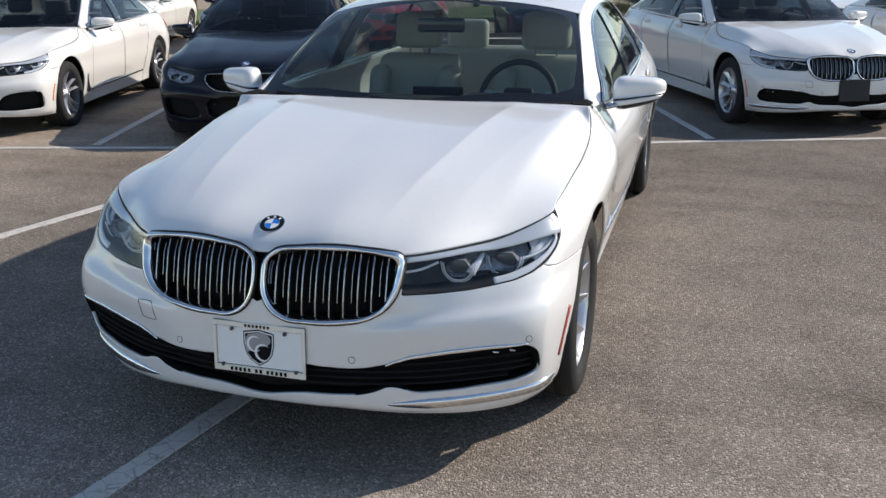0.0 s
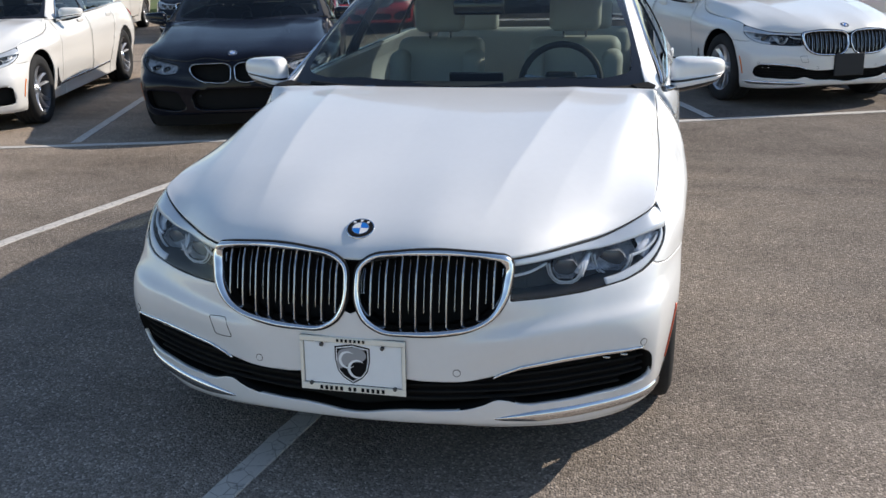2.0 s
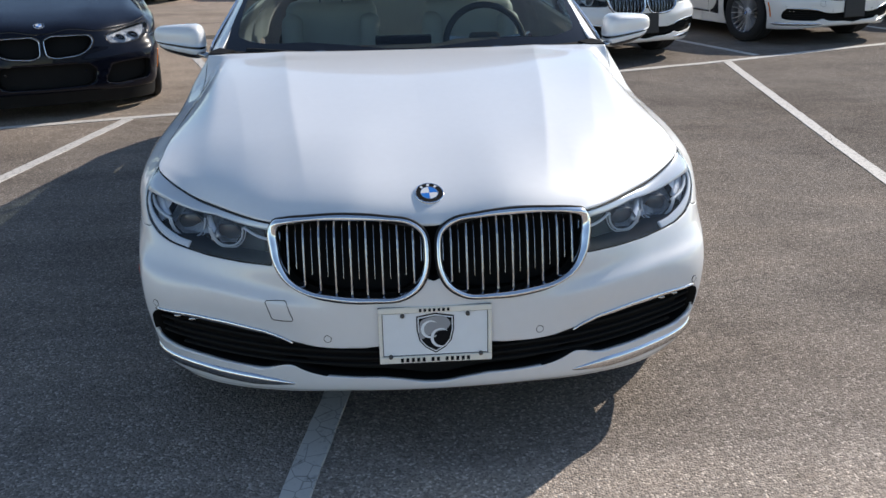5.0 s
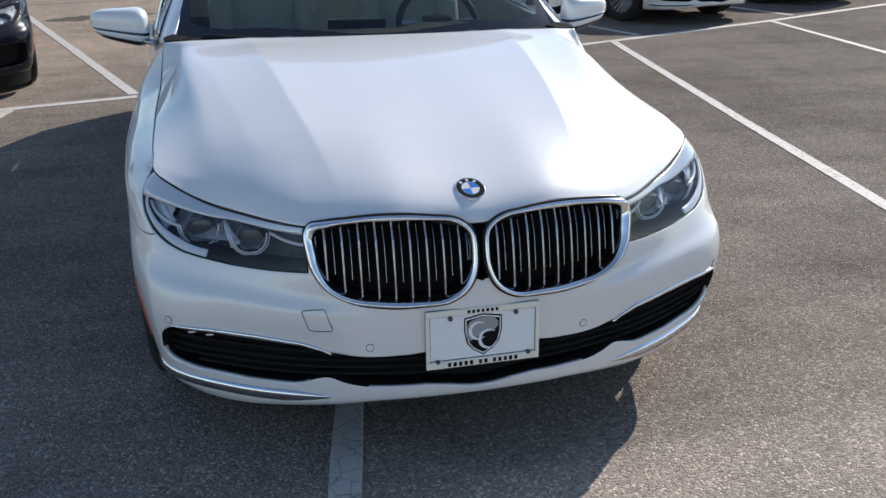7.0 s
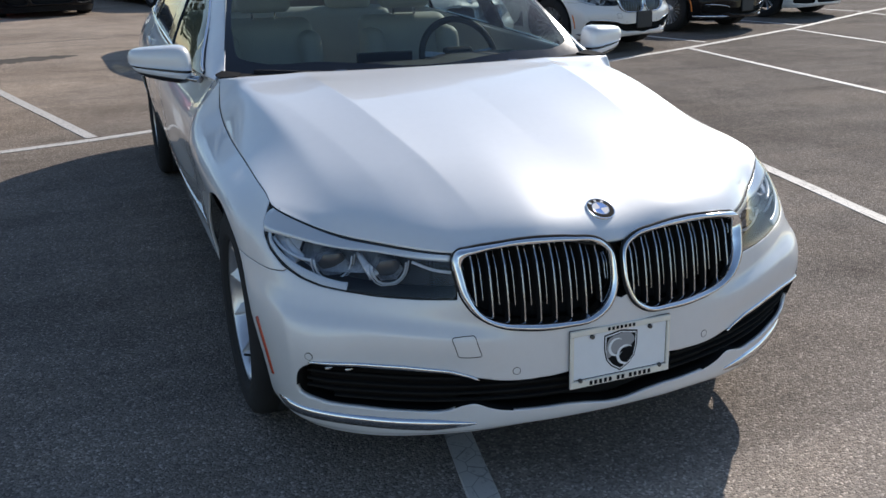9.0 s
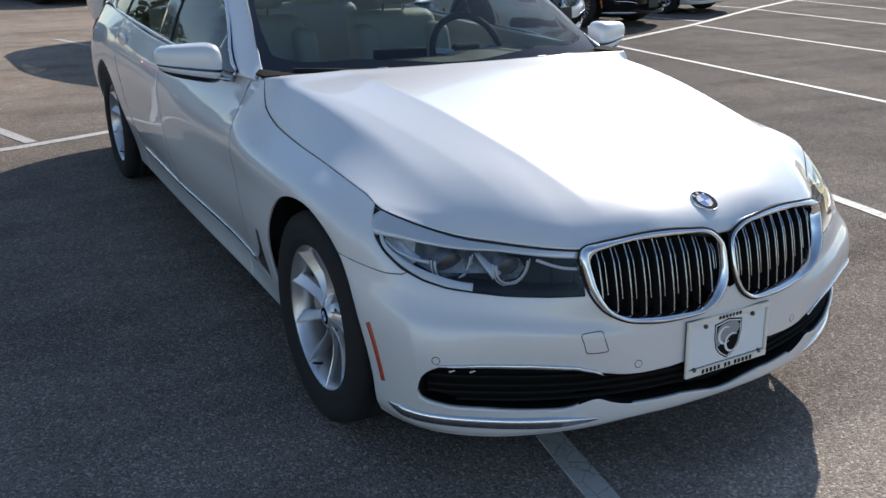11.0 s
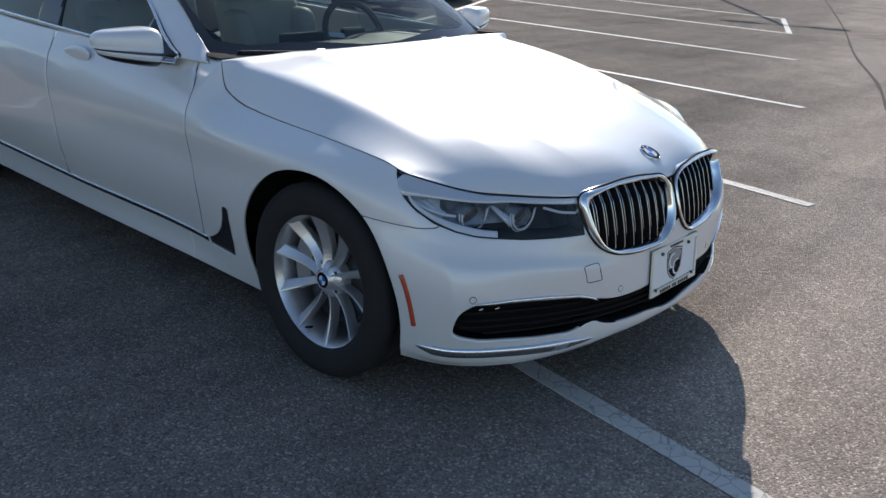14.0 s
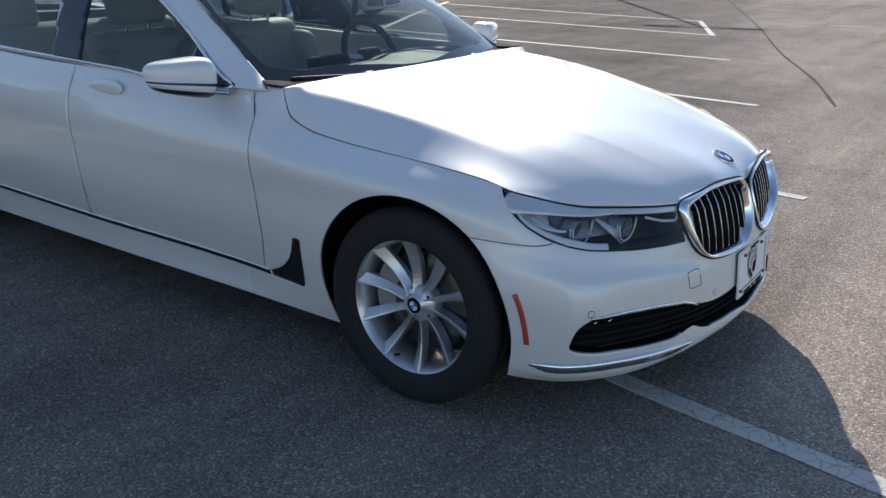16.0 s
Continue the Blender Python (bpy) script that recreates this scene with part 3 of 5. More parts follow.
        bmesh.ops.create_cone(bm, segments=6, radius1=.011, radius2=.009, depth=.02, cap_ends=True)
        bmesh.ops.rotate(bm, verts=bm.verts, matrix=Matrix.Rotation(radians(90), 3, "Y"))
        me = bpy.data.meshes.new("wheel_bolt")
        bm.to_mesh(me)
        bm.free()
        me.materials.append(IRON)
        m["wheel_bolt"] = me
        m["valve"] = mesh_of("valve", *tube([(-.02, 0, .014), (0, 0, .006), (.016, 0, 0), (.020, 0, -.001)], [.0045, .0045, .004, .003], 8), SEAL)
        MESHES[key] = m, count
    m, count = MESHES[key]
    for k in ("tyre", "rim", "hub", "hub_cap", "brake_disc", "brake_caliper", "axle"):
        child(k, m[k], wheel, {"hub_cap": "round dark wheel centre cap", "rim": "silver alloy rim barrel"}.get(k, ""))
    for k in ("cap_field0", "cap_field1"):
        child("cap_field", m[k], wheel)
    for i in range(count):
        ang = 360 / count * i + 4
        if style == "double":
            ang = 72 * (i // 2) + (13 if i % 2 else -13) + 5
        o = child("spoke", m["spoke"], wheel)
        o.matrix_local = pose(0, 0, 0, ang)
        if style == "double" and i % 2:
            o.scale = (1, -1, 1)
    if style == "turbine":
        o = child("valve", m["valve"], wheel, "black tyre valve stem")
        o.matrix_local = pose(0, 0, 0, 160) @ pose(.078, 0, R_RIM - .036)
    for i in range(5):
        o = child("wheel_bolt", m["wheel_bolt"], wheel)
        o.matrix_local = pose(0, 0, 0, 72 * i + 18) @ pose(.052, 0, .052)
    return wheel


MESHES = {}
CALIPER = material("grey_brake_caliper", (0.30, 0.30, 0.31), 0.45, 0.4, vary=0.12, scale=30)


def roundel(car, p, n, r, name="badge"):
    """A round blue and white enamel badge on a surface: p its middle, n the way it faces."""
    base = child(name, None, car)
    base.matrix_local = Matrix.Translation(p) @ Vector(n).to_track_quat("Z", "Y").to_matrix().to_4x4()
    if "badge" not in MESHES:
        def disc(prof, k=40):
            q = len(prof)
            v = [(rr * math.cos(2 * math.pi * i / k), rr * math.sin(2 * math.pi * i / k), z) for i in range(k) for rr, z in prof]
            return v, [(i * q + j, (i + 1) % k * q + j, (i + 1) % k * q + j + 1, i * q + j + 1) for i in range(k) for j in range(q - 1)]

        ring = mesh_of("badge_rim", *disc([(1.0, -.25), (1.0, .06), (.97, .13), (.93, .13), (.92, .08)]), CHROME)
        dark = mesh_of("badge_ring", *disc([(.925, .085), (.60, .10)]), INK)
        inner = mesh_of("badge_bead", *disc([(.60, .08), (.60, .125), (.565, .125), (.56, .10)]), CHROME)
        quarters = []
        for q in range(4):
            v = [(0, 0, .115)] + [(.565 * math.cos(math.pi / 2 * (q + i / 8)), .565 * math.sin(math.pi / 2 * (q + i / 8)), .105) for i in range(9)]
            quarters.append(mesh_of("badge_quarter", v, [(0, i, i + 1) for i in range(1, 9)], BADGE_WHITE if q % 2 else BADGE_BLUE))
        marks = []
        for k, ang in enumerate((128, 90, 52)):
            bm = box_bm(-.085, .085, -.10, .10, .10, .12)
            bmesh.ops.translate(bm, verts=bm.verts, vec=(0, .76, 0))
            bmesh.ops.rotate(bm, verts=bm.verts, matrix=Matrix.Rotation(radians(ang - 90), 3, "Z"))
            me = bpy.data.meshes.new("badge_mark")
            bm.to_mesh(me)
            bm.free()
            me.materials.append(BADGE_WHITE)
            marks.append(me)
        MESHES["badge"] = [("badge_rim", ring), ("badge_ring", dark), ("badge_bead", inner)] + [("badge_quarter", q) for q in quarters] + [("badge_mark", q) for q in marks]
    for k, me in MESHES["badge"]:
        o = child(k, me, base)
        o.scale = (r, r, r * .45)
    return base


# ---- the car ----
KIDNEY = {
    "sedan": [(.013, .640), (.020, .690), (.055, .720), (.13, .732), (.22, .736), (.32, .733), (.395, .725), (.424, .717), (.437, .698), (.437, .655), (.427, .609), (.398, .563), (.345, .530), (.26, .513), (.16, .511), (.085, .518), (.040, .548), (.018, .59)],
    "coupe": [(.016, .60), (.020, .660), (.05, .682), (.16, .690), (.28, .686), (.362, .672), (.378, .645), (.350, .58), (.28, .532), (.17, .516), (.07, .516), (.026, .54)],
}
INTAKE = {
    "sedan": [(-.05, .372), (.20, .372), (.325, .372), (.40, .386), (.47, .404), (.58, .418), (.70, .424), (.80, .424), (.822, .405), (.830, .36), (.822, .318), (.79, .304), (.68, .294), (.55, .289), (.475, .291), (.435, .306), (.405, .310), (.37, .296), (.32, .284), (.26, .281), (.15, .280), (-.05, .280)],
    "sport": [(.45, .30), (.50, .39), (.56, .425), (.66, .44), (.80, .445), (.828, .425), (.834, .38), (.826, .29), (.80, .268), (.60, .262), (.47, .27)],
    "coupe": [(-.05, .46), (.20, .46), (.33, .45), (.38, .40), (.36, .30), (.30, .27), (-.05, .265)],
}


def build_car(name, label, style, paint, wheels, m=None, front="plate", soft_top=False, group="", marker=REFLECTOR, grille_bars=True):
    car = thing(name, label, "car", m, group)
    ff = "coupe" if style == "coupe" else "sedan"
    seal_v, seal_f = [], []

    def add_seal(v, f):
        n = len(seal_v)
        seal_v.extend([tuple(q) for q in v])
        seal_f.extend([tuple(i + n for i in g) for g in f])
        v2, f2 = mirrored(v, f)
        n = len(seal_v)
        seal_v.extend([tuple(q) for q in v2])
        seal_f.extend([tuple(i + n for i in g) for g in f2])

    # outer walls
    fine = name == "white_sedan"
    k = 1.5 if fine else 0.55
    us = np.unique(np.concatenate([np.linspace(0, s_x(.80), int(70 * k)), np.linspace(s_x(.80), s_y(1.6), int(100 * k)), np.linspace(s_y(1.6), s_y(3.5), int(50 * k)), np.linspace(s_y(3.5), KNOTS[-1], int(70 * k))]))
    sh = Sheet(wall, us, np.linspace(0, 4.985, int(76 * k)), flat_wall)
    faces = sh.faces
    for cy in (.872, 4.085):
        def arch(w, cy=cy):
            d = np.hypot(w[:, 3] - cy, w[:, 1] - .338) - .384
            d = np.maximum(d, -(w[:, 1] - .10))
            return np.where(w[:, 0] > KNOTS[3], d, 1.0)
        _, faces = sh.carve(faces, arch)
    nose = lambda w: w[:, 3] < 0.72
    kid = rounded(KIDNEY[ff], 5)
    kid_hole, _, faces = take(sh, faces, np.array(kid) * [1, 1] + np.where(np.array(kid)[:, 1:] > .70, [[0, .02]], [[0, 0]]) * (ff == "sedan"), [2, 1], where=nose)
    gap_hole, _, faces = take(sh, faces, [(-.05, .545), (.03, .575), (.03, .76), (-.05, .76)] if ff == "sedan" else [(-.05, .9), (-.05, .89), (-.06, .89)], [2, 1], where=nose)
    kid_hole += gap_hole
    ik = {"sedan": "sedan", "sport": "sport", "coupe": "coupe"}[style]
    intake, _, faces = take(sh, faces, rounded(INTAKE[ik], 4) if ik == "sedan" else INTAKE[ik], [2, 1], where=nose)
    extra = []
    if style == "sport":
        extra, _, faces = take(sh, faces, [(-.05, .40), (.30, .40), (.40, .385), (.425, .36), (.40, .285), (.37, .275), (-.05, .275)], [2, 1], where=nose)
    if style == "coupe":
        extra, _, faces = take(sh, faces, [(.44, .30), (.50, .42), (.56, .435), (.78, .445), (.81, .43), (.80, .31), (.77, .27), (.55, .255), (.46, .27)], [2, 1], where=nose)
    # head lamps
    s2, s4 = s_x(.432), KNOTS[4]
    lamp_line = [(.600, .80), (.598, .70), (.590, .64), (.578, .598), (.70, .598), (.86, .602), (.97, .609), (1.06, .616), (1.15, .630), (1.24, .652), (1.315, .682), (1.362, .712), (1.385, .74), (1.392, .765), (1.392, .80)]
    if style == "coupe":
        lamp_line = [(.66, .66), (.68, .60), (.86, .585), (1.02, .60), (1.16, .63), (1.28, .69), (1.33, .735), (1.20, .728), (.92, .70), (.72, .68)]
    lamp, lamp_gap, faces = take(sh, faces, lamp_line, [4, 1], gap=.004, where=lambda w: (w[:, 3] < 0.8) & (w[:, 2] > 0.40))
    # side joints
    bump = [(-1, -1), (1.78, -1), (1.78, .640), (1.52, .635), (1.40, .632), (1.30, .632), (1.23, .638), (1.19, .655), (1.15, .9), (-1, .9)]
    bumper, g1, faces = take(sh, faces, bump, [4, 1], gap=.0022)
    g_front = [(1.66, 1.05), (1.612, .943), (1.560, .880), (1.550, .815), (1.536, .645), (1.532, .458), (1.572, .312)]
    g_mid = [(2.625, 1.05), (2.612, .90), (2.604, .714), (2.604, .52), (2.640, .36), (2.655, .318)]
    g_rear = [(3.60, 1.05), (3.68, .90), (3.62, .76), (3.56, .62), (3.49, .45), (3.46, .326)]
    side = lambda w: w[:, 0] > KNOTS[5]
    fdoor, g2, faces = take(sh, faces, g_front + g_mid[::-1], [3, 1], gap=.004, where=side)
    rdoor, g3, faces = take(sh, faces, g_mid + g_rear[::-1], [3, 1], gap=.004, where=side)
    vent, g4, faces = take(sh, faces, [(1.333, .478), (1.340, .484), (1.362, .484), (1.369, .476), (1.386, .43), (1.414, .385), (1.452, .350), (1.49, .328), (1.535, .309), (1.535, .288), (1.376, .284), (1.362, .290), (1.352, .33)], [3, 1], gap=.004, where=side)
    fender, rest = sh.carve(faces, lambda w: w[:, 3] - 1.68)
    sill, quarter = sh.carve(rest, lambda w: np.where(w[:, 0] > KNOTS[5], np.maximum(w[:, 3] - 3.48, w[:, 1] - .42), 1))
    gaps = g1 + g2 + g3 + g4 + lamp_gap
    if gaps:
        add_seal(*sh.piece(gaps, -.0015))
    child("front_bumper", mesh_of("front_bumper", *welded(*sh.piece(bumper)), paint), car, "smooth painted front bumper")
    thick(car.children[-1], .012)
    for s in (1, -1):
        flank("fender", sh.piece(fender), paint, car, s)
        flank("front_door", sh.piece(fdoor), paint, car, s)
        flank("rear_door", sh.piece(rdoor), paint, car, s)
        flank("sill", sh.piece(sill), paint, car, s)
        flank("fender_vent", sh.piece(vent, -.004), GLOSS_BLACK, car, s, "black triangular vent trim behind the wheel", .006)
        flank("rear_quarter", sh.piece(quarter), paint, car, s)
    # hood
    hs = Sheet(hood, np.linspace(0, 1, 170 if fine else 40), np.linspace(0.004, .998, 110 if fine else 44), flat_xy)
    hood_ob = child("hood", mesh_of("hood", *welded(*hs.piece(hs.faces)), paint), car, "long painted hood with raised lines")
    thick(hood_ob, .012)
    _q = np.column_stack([np.linspace(KNOTS[1] * .1, KNOTS[9], 90), np.full(90, 4.9)])
    line = rail(4.98, _q[:, 0]) - sh.normals(_q) * .0035
    add_seal(*tube(line, .0040 if fine else .0042, 6))
    # cabin
    cs = Sheet(cabin, np.linspace(0, 7, int(90 * k)), np.linspace(0, 1, int(26 * k)), flat_yz)
    dlo = [(1.70, .972), (2.3, .978), (2.7, .988), (3.3, 1.004), (3.9, 1.022), (4.10, 1.030), (4.13, 1.045), (4.10, 1.10), (3.95, 1.225), (3.7, 1.308), (3.2, 1.346), (2.7, 1.330), (2.3, 1.262), (2.0, 1.125), (1.76, .995)]
    glass_f, edge, frame_f = take(cs, cs.faces, rounded(dlo, 3), [0, 1], gap=.004)
    add_seal(*cs.piece(edge, -.004))
    pillar, _, panes = take(cs, glass_f, [(2.575, .90), (2.70, 1.40), (2.90, 1.40), (2.775, .90)], [0, 1])
    pillar2, _, panes = take(cs, panes, [(3.66, .90), (3.56, 1.40), (3.60, 1.40), (3.71, .90)], [0, 1])
    sail, panes = cs.carve(panes, lambda w: w[:, 0] - 1.95)
    front_pane, other = cs.carve(panes, lambda w: w[:, 0] - 2.65)
    rear_pane, quarter_pane = cs.carve(other, lambda w: w[:, 0] - 3.64)
    roof_mat = CANVAS if soft_top else paint
    for s in (1, -1):
        flank("cant_rail", cs.piece(frame_f), roof_mat, car, s, "" if not soft_top else "black canvas side of the folding roof")
        flank("door_pillar", cs.piece(pillar, .002), GLOSS_BLACK, car, s)
        flank("mirror_triangle", cs.piece(sail, .001), GLOSS_BLACK, car, s, "black corner panel in front of the side window")
        flank("quarter_pillar", cs.piece(pillar2, .002), GLOSS_BLACK, car, s)
        for nm, fc in (("front_side_window", front_pane), ("rear_side_window", rear_pane), ("quarter_window", quarter_pane)):
            flank(nm, cs.piece(fc, -.004), SIDE_GLASS, car, s, "", 0)
        ln = rounded(dlo, 3)
        ys, zs = ln[:, 0], ln[:, 1]
        xs = np.interp(ys, [p[1] for p in BELT], [p[0] for p in BELT])
        hi = np.interp(ys, [p[1] for p in CANT], [p[2] for p in CANT])
        lo = np.interp(ys, [p[1] for p in BELT], [p[2] for p in BELT])
        xh = np.interp(ys, [p[1] for p in CANT], [p[0] for p in CANT])
        w = np.clip((zs - lo) / np.maximum(hi - lo, .02), 0, 1)
        xx = xs + (xh - xs) * w + 0.08 * w * (1 - w) + .004
        v, f = tube(np.column_stack([xx, ys, zs]), .007, 6, closed=True)
        flank("window_trim", (v, f), CHROME if not soft_top else GLOSS_BLACK, car, s, "bright trim round the side windows", 0)
    ws = Sheet(windscreen, np.linspace(0, 1, int(40 * k)), np.linspace(0, 1, int(30 * k)), lambda a, p: a)
    clear, _, band = take(ws, ws.faces, rounded([(-.2, .085), (.55, .085), (.86, .085), (.935, .12), (.95, .2), (.955, .80), (.94, .91), (.90, .935), (.5, .94), (-.2, .94)], 4), [0, 1])
    child("windscreen", mesh_of("windscreen", *welded(*ws.piece(clear)), WINDSHIELD if fine else DARK_GLASS), car, "clear windscreen")
    band_ob = child("windscreen_border", mesh_of("windscreen_border", *welded(*ws.piece(band, -.001)), GLOSS_BLACK), car, "black border of the windscreen")
    # scuttle between hood and glass
    q = np.linspace(0, 1, 24)
    up, dn = windscreen(q, np.zeros(24)), hood(q, np.full(24, .992))
    sv = np.vstack([up + [0, .012, .002], dn + [0, -.004, -.013]])
    child("scuttle", mesh_of("scuttle", *welded(sv, [(i, i + 24, i + 25, i + 1) for i in range(23)]), UNDER), car, "black scuttle panel under the windscreen")
    for x0, x1, y0 in ((.62, -.02, 1.50), (-.10, -.66, 1.49)):
        t = np.linspace(0, 1, 12)
        xx = x0 + (x1 - x0) * t
        base = windscreen(np.abs(xx) / .775, np.full(12, -.01) + .03 * t)
        base[:, 0] = xx
        v, f = tube(base + [0, -.006, -.004], .0035, 6)
        child("wiper", mesh_of("wiper", v, f, MATT_BLACK), car, "black wiper arm")
    for s in (1, -1):
        cv = [(.745, 1.482, .9865), (.806, 1.486, .9862), (.812, 1.56, .9868), (.780, 1.612, .992), (.715, 1.575, .985)]
        cv = np.array([(s * x, y, z - d) for d in (0, .006) for x, y, z in cv])
        cf = [tuple(range(5)), tuple(range(9, 4, -1))] + [((i + 1) % 5, i, i + 5, (i + 1) % 5 + 5) for i in range(5)]
        child("scuttle_corner", mesh_of("scuttle_corner", cv, cf if s > 0 else [f_[::-1] for f_ in cf], INK, False), car)
        b = box_bm(s * .36 - .022, s * .36 + .022, 1.463, 1.480, .978, .990, .004)
        part("washer_nozzle", b, SATIN, car, "small washer nozzle behind the hood")
    rs = Sheet(roof, np.linspace(0, 1, int(30 * k)), np.linspace(0, 1, int(40 * k)), flat_xy)
    sun, sg, rf = take(rs, rs.faces, [(-.3, 2.30), (.46, 2.32), (.50, 2.36), (.49, 3.25), (-.3, 3.27)], [0, 1], gap=.006)
    if soft_top:
        child("folding_roof", mesh_of("folding_roof", *welded(*rs.piece(rs.faces)), CANVAS), car, "black canvas folding roof")
        thick(car.children[-1], .01)
    else:
        child("roof", mesh_of("roof", *welded(*rs.piece(rf)), paint), car)
        thick(car.children[-1], .01)
        child("sunroof", mesh_of("sunroof", *welded(*rs.piece(sun, -.002)), GLOSS_BLACK), car, "dark glass sunroof")
        thick(car.children[-1], .01)
        add_seal(*rs.piece(sg, -.006))
    bs = Sheet(backlight, np.linspace(0, 1, 16), np.linspace(0, 1, 12), flat_xy)
    child("rear_window", mesh_of("rear_window", *welded(*bs.piece(bs.faces)), SIDE_GLASS if not soft_top else CANVAS), car)
    ds = Sheet(deck, np.linspace(0, 1, 20), np.linspace(0, 1, 14), flat_xy)
    child("boot_lid", mesh_of("boot_lid", *[z for z in welded(*ds.piece(ds.faces))], paint), car)
    for s in (1, -1):
        ln, nn = on_wall(np.linspace(s_y(4.92), KNOTS[-1] - .35, 16), np.full(16, .86))
        flank("tail_lamp", ribbon(ln, nn, .10, .012), TAIL, car, s, "red tail lamp", 0)
    for g_line in (g_front, g_mid, g_rear):
        gl = rounded(g_line, 8, closed=False)
        gl = gl[gl[:, 1] < .955]
        sg_ = np.array([s_y(y) for y in gl[:, 0]])
        for _ in range(4):
            pl, nn = on_wall(sg_, gl[:, 1])
            sg_ = sg_ + gl[:, 0] - pl[:, 1]
        add_seal(*ribbon(pl, nn, .0022, .0005))
    if seal_v:
        child("panel_seal", mesh_of("panel_seal", np.array(seal_v), seal_f, SEAL), car, "dark rubber joints between the panels")

    # grille
    back = "deep black grille opening"
    v, f = cup(sh, kid_hole, .002, -.075)
    child("grille_well", mesh_of("grille_well", *welded(v, f), UNDER), car, back)
    sk = np.array([s_x(max(x, 0.0)) for x in kid[:, 0]])
    zmax = rail(5, sk)[:, 2] + .004
    for s in (1, -1):
        kn = child("kidney_grille", None, car, "rounded grille with a bright chrome surround" if ff == "sedan" else "black grille with a thin chrome outline")
        pl, nn = on_wall(sk, np.minimum(kid[:, 1], zmax - .005))
        pl[:, 0] = kid[:, 0]
        pl[:, 2] = kid[:, 1]
        ctr = pl.mean(0)
        nn = nn * [1, 1, 0]
        nn = nn / np.linalg.norm(nn, axis=1)[:, None] * .35 + [0, -.65, 0]
        nn /= np.linalg.norm(nn, axis=1)[:, None]
        wd = (.011 if ff == "sedan" else .007)
        # surround: a rounded bar whose outer side is broader towards the lamp
        K = len(pl)
        inward = ctr - pl
        inward /= np.linalg.norm(inward, axis=1)[:, None]
        broad = wd * (1 + 1.1 * np.clip((pl[:, 0] - .36) / .06, 0, 1) * np.clip((pl[:, 2] - .53) / .12, 0, 1) + .35 * np.clip((pl[:, 2] - .69) / .03, 0, 1)) if ff == "sedan" else np.full(K, wd)
        prof = ((-.05, -.03), (-.25, .004), (-.05, .012), (.5, .012), (1.0, .005), (1.15, -.03)) if ff == "sedan" else ((-.2, -.01), (-.2, .004), (.3, .007), (.9, .004), (1, -.01))
        proud = (1 + 1.5 * np.clip((pl[:, 0] - .30) / .13, 0, 1))[:, None] if ff == "sedan" else 1.0
        vs = np.concatenate([pl + inward * broad[:, None] * a + nn * (b * proud if b > 0 else b) for a, b in prof])
        q = len(prof)
        fs = [(j * K + i, (j + 1) * K + i, (j + 1) * K + (i + 1) % K, j * K + (i + 1) % K) for j in range(q - 1) for i in range(K)]
        fs = [g[::-1] for g in fs]
        data = (vs, fs)
        vv, f2 = data if s > 0 else mirrored(*data)
        child("grille_surround", mesh_of("grille_surround", vv, f2, CHROME), kn, "polished chrome surround")
        rv_, rf_ = tube(pl - inward * .004 + nn * .002, .0045, 6, closed=True)
        rv_, rf_ = (rv_, rf_) if s > 0 else mirrored(rv_, rf_)
        child("grille_seal", mesh_of("grille_seal", rv_, rf_, SEAL), kn)
        if grille_bars and ff == "sedan":
            x0, x1 = .030, .415
            nb = 19
            for i in range(nb):
                x = x0 + (x1 - x0) * i / (nb - 1)
                zz = np.linspace(.45, .78, 300)
                d = outline_distance(kid, np.column_stack([np.full(300, x), zz])) < -.012
                if d.sum() < 5:
                    continue
                z0, z1 = zz[d][0], zz[d][-1]
                if i % 2 == 0:
                    z0, z1 = z0 + .20 * (z1 - z0), z1 - .10 * (z1 - z0)
                t = np.linspace(0, 1, 9)
                zc = z0 + (z1 - z0) * t
                pb, nb_ = on_wall(np.full(9, s_x(x)), np.minimum(zc, rail(5, s_x(x))[0, 2] - .003))
                pb = pb - nb_ * (.014 + (.010 if i % 2 == 0 else 0))
                pb[:, 0] = x
                pb[:, 1] -= .015 * min(max((x - .30) / .13, 0), 1)
                pb[:, 1] += .012 * np.clip((t - .72) / .28, 0, 1)
                pb[:, 2] = zc
                hw, dp = (.0023, .0006) if i % 2 else (.0014, .0006)
                vs = np.concatenate([pb + [-hw, .0, 0], pb + [-hw * .5, -.0008, 0], pb + [hw * .5, -.0008, 0], pb + [hw, 0, 0], pb + [hw, dp, 0], pb + [-hw, dp, 0]])
                fs = [(j * 9 + i2, (j + 1) % 6 * 9 + i2, (j + 1) % 6 * 9 + i2 + 1, j * 9 + i2 + 1) for j in range(6) for i2 in range(8)]
                fs += [tuple(j * 9 for j in range(6))[::-1], tuple(j * 9 + 8 for j in range(6))]
                data = (vs, fs)
                vv, f2 = data if s > 0 else mirrored(*data)
                child("grille_bar", mesh_of("grille_bar", vv, f2, SATIN, smooth=False), kn)
                if fine:
                    vs = np.concatenate([pb + [-hw * .8, dp, 0], pb + [hw * .8, dp, 0], pb + [hw * .8, .026, 0], pb + [-hw * .8, .026, 0]])
                    fs = [(j * 9 + i2, (j + 1) % 4 * 9 + i2, (j + 1) % 4 * 9 + i2 + 1, j * 9 + i2 + 1) for j in range(4) for i2 in range(8)]
                    vv, f2 = (vs, fs) if s > 0 else mirrored(vs, fs)
                    child("grille_fin", mesh_of("grille_fin", vv, f2, UNDER, smooth=False), kn)
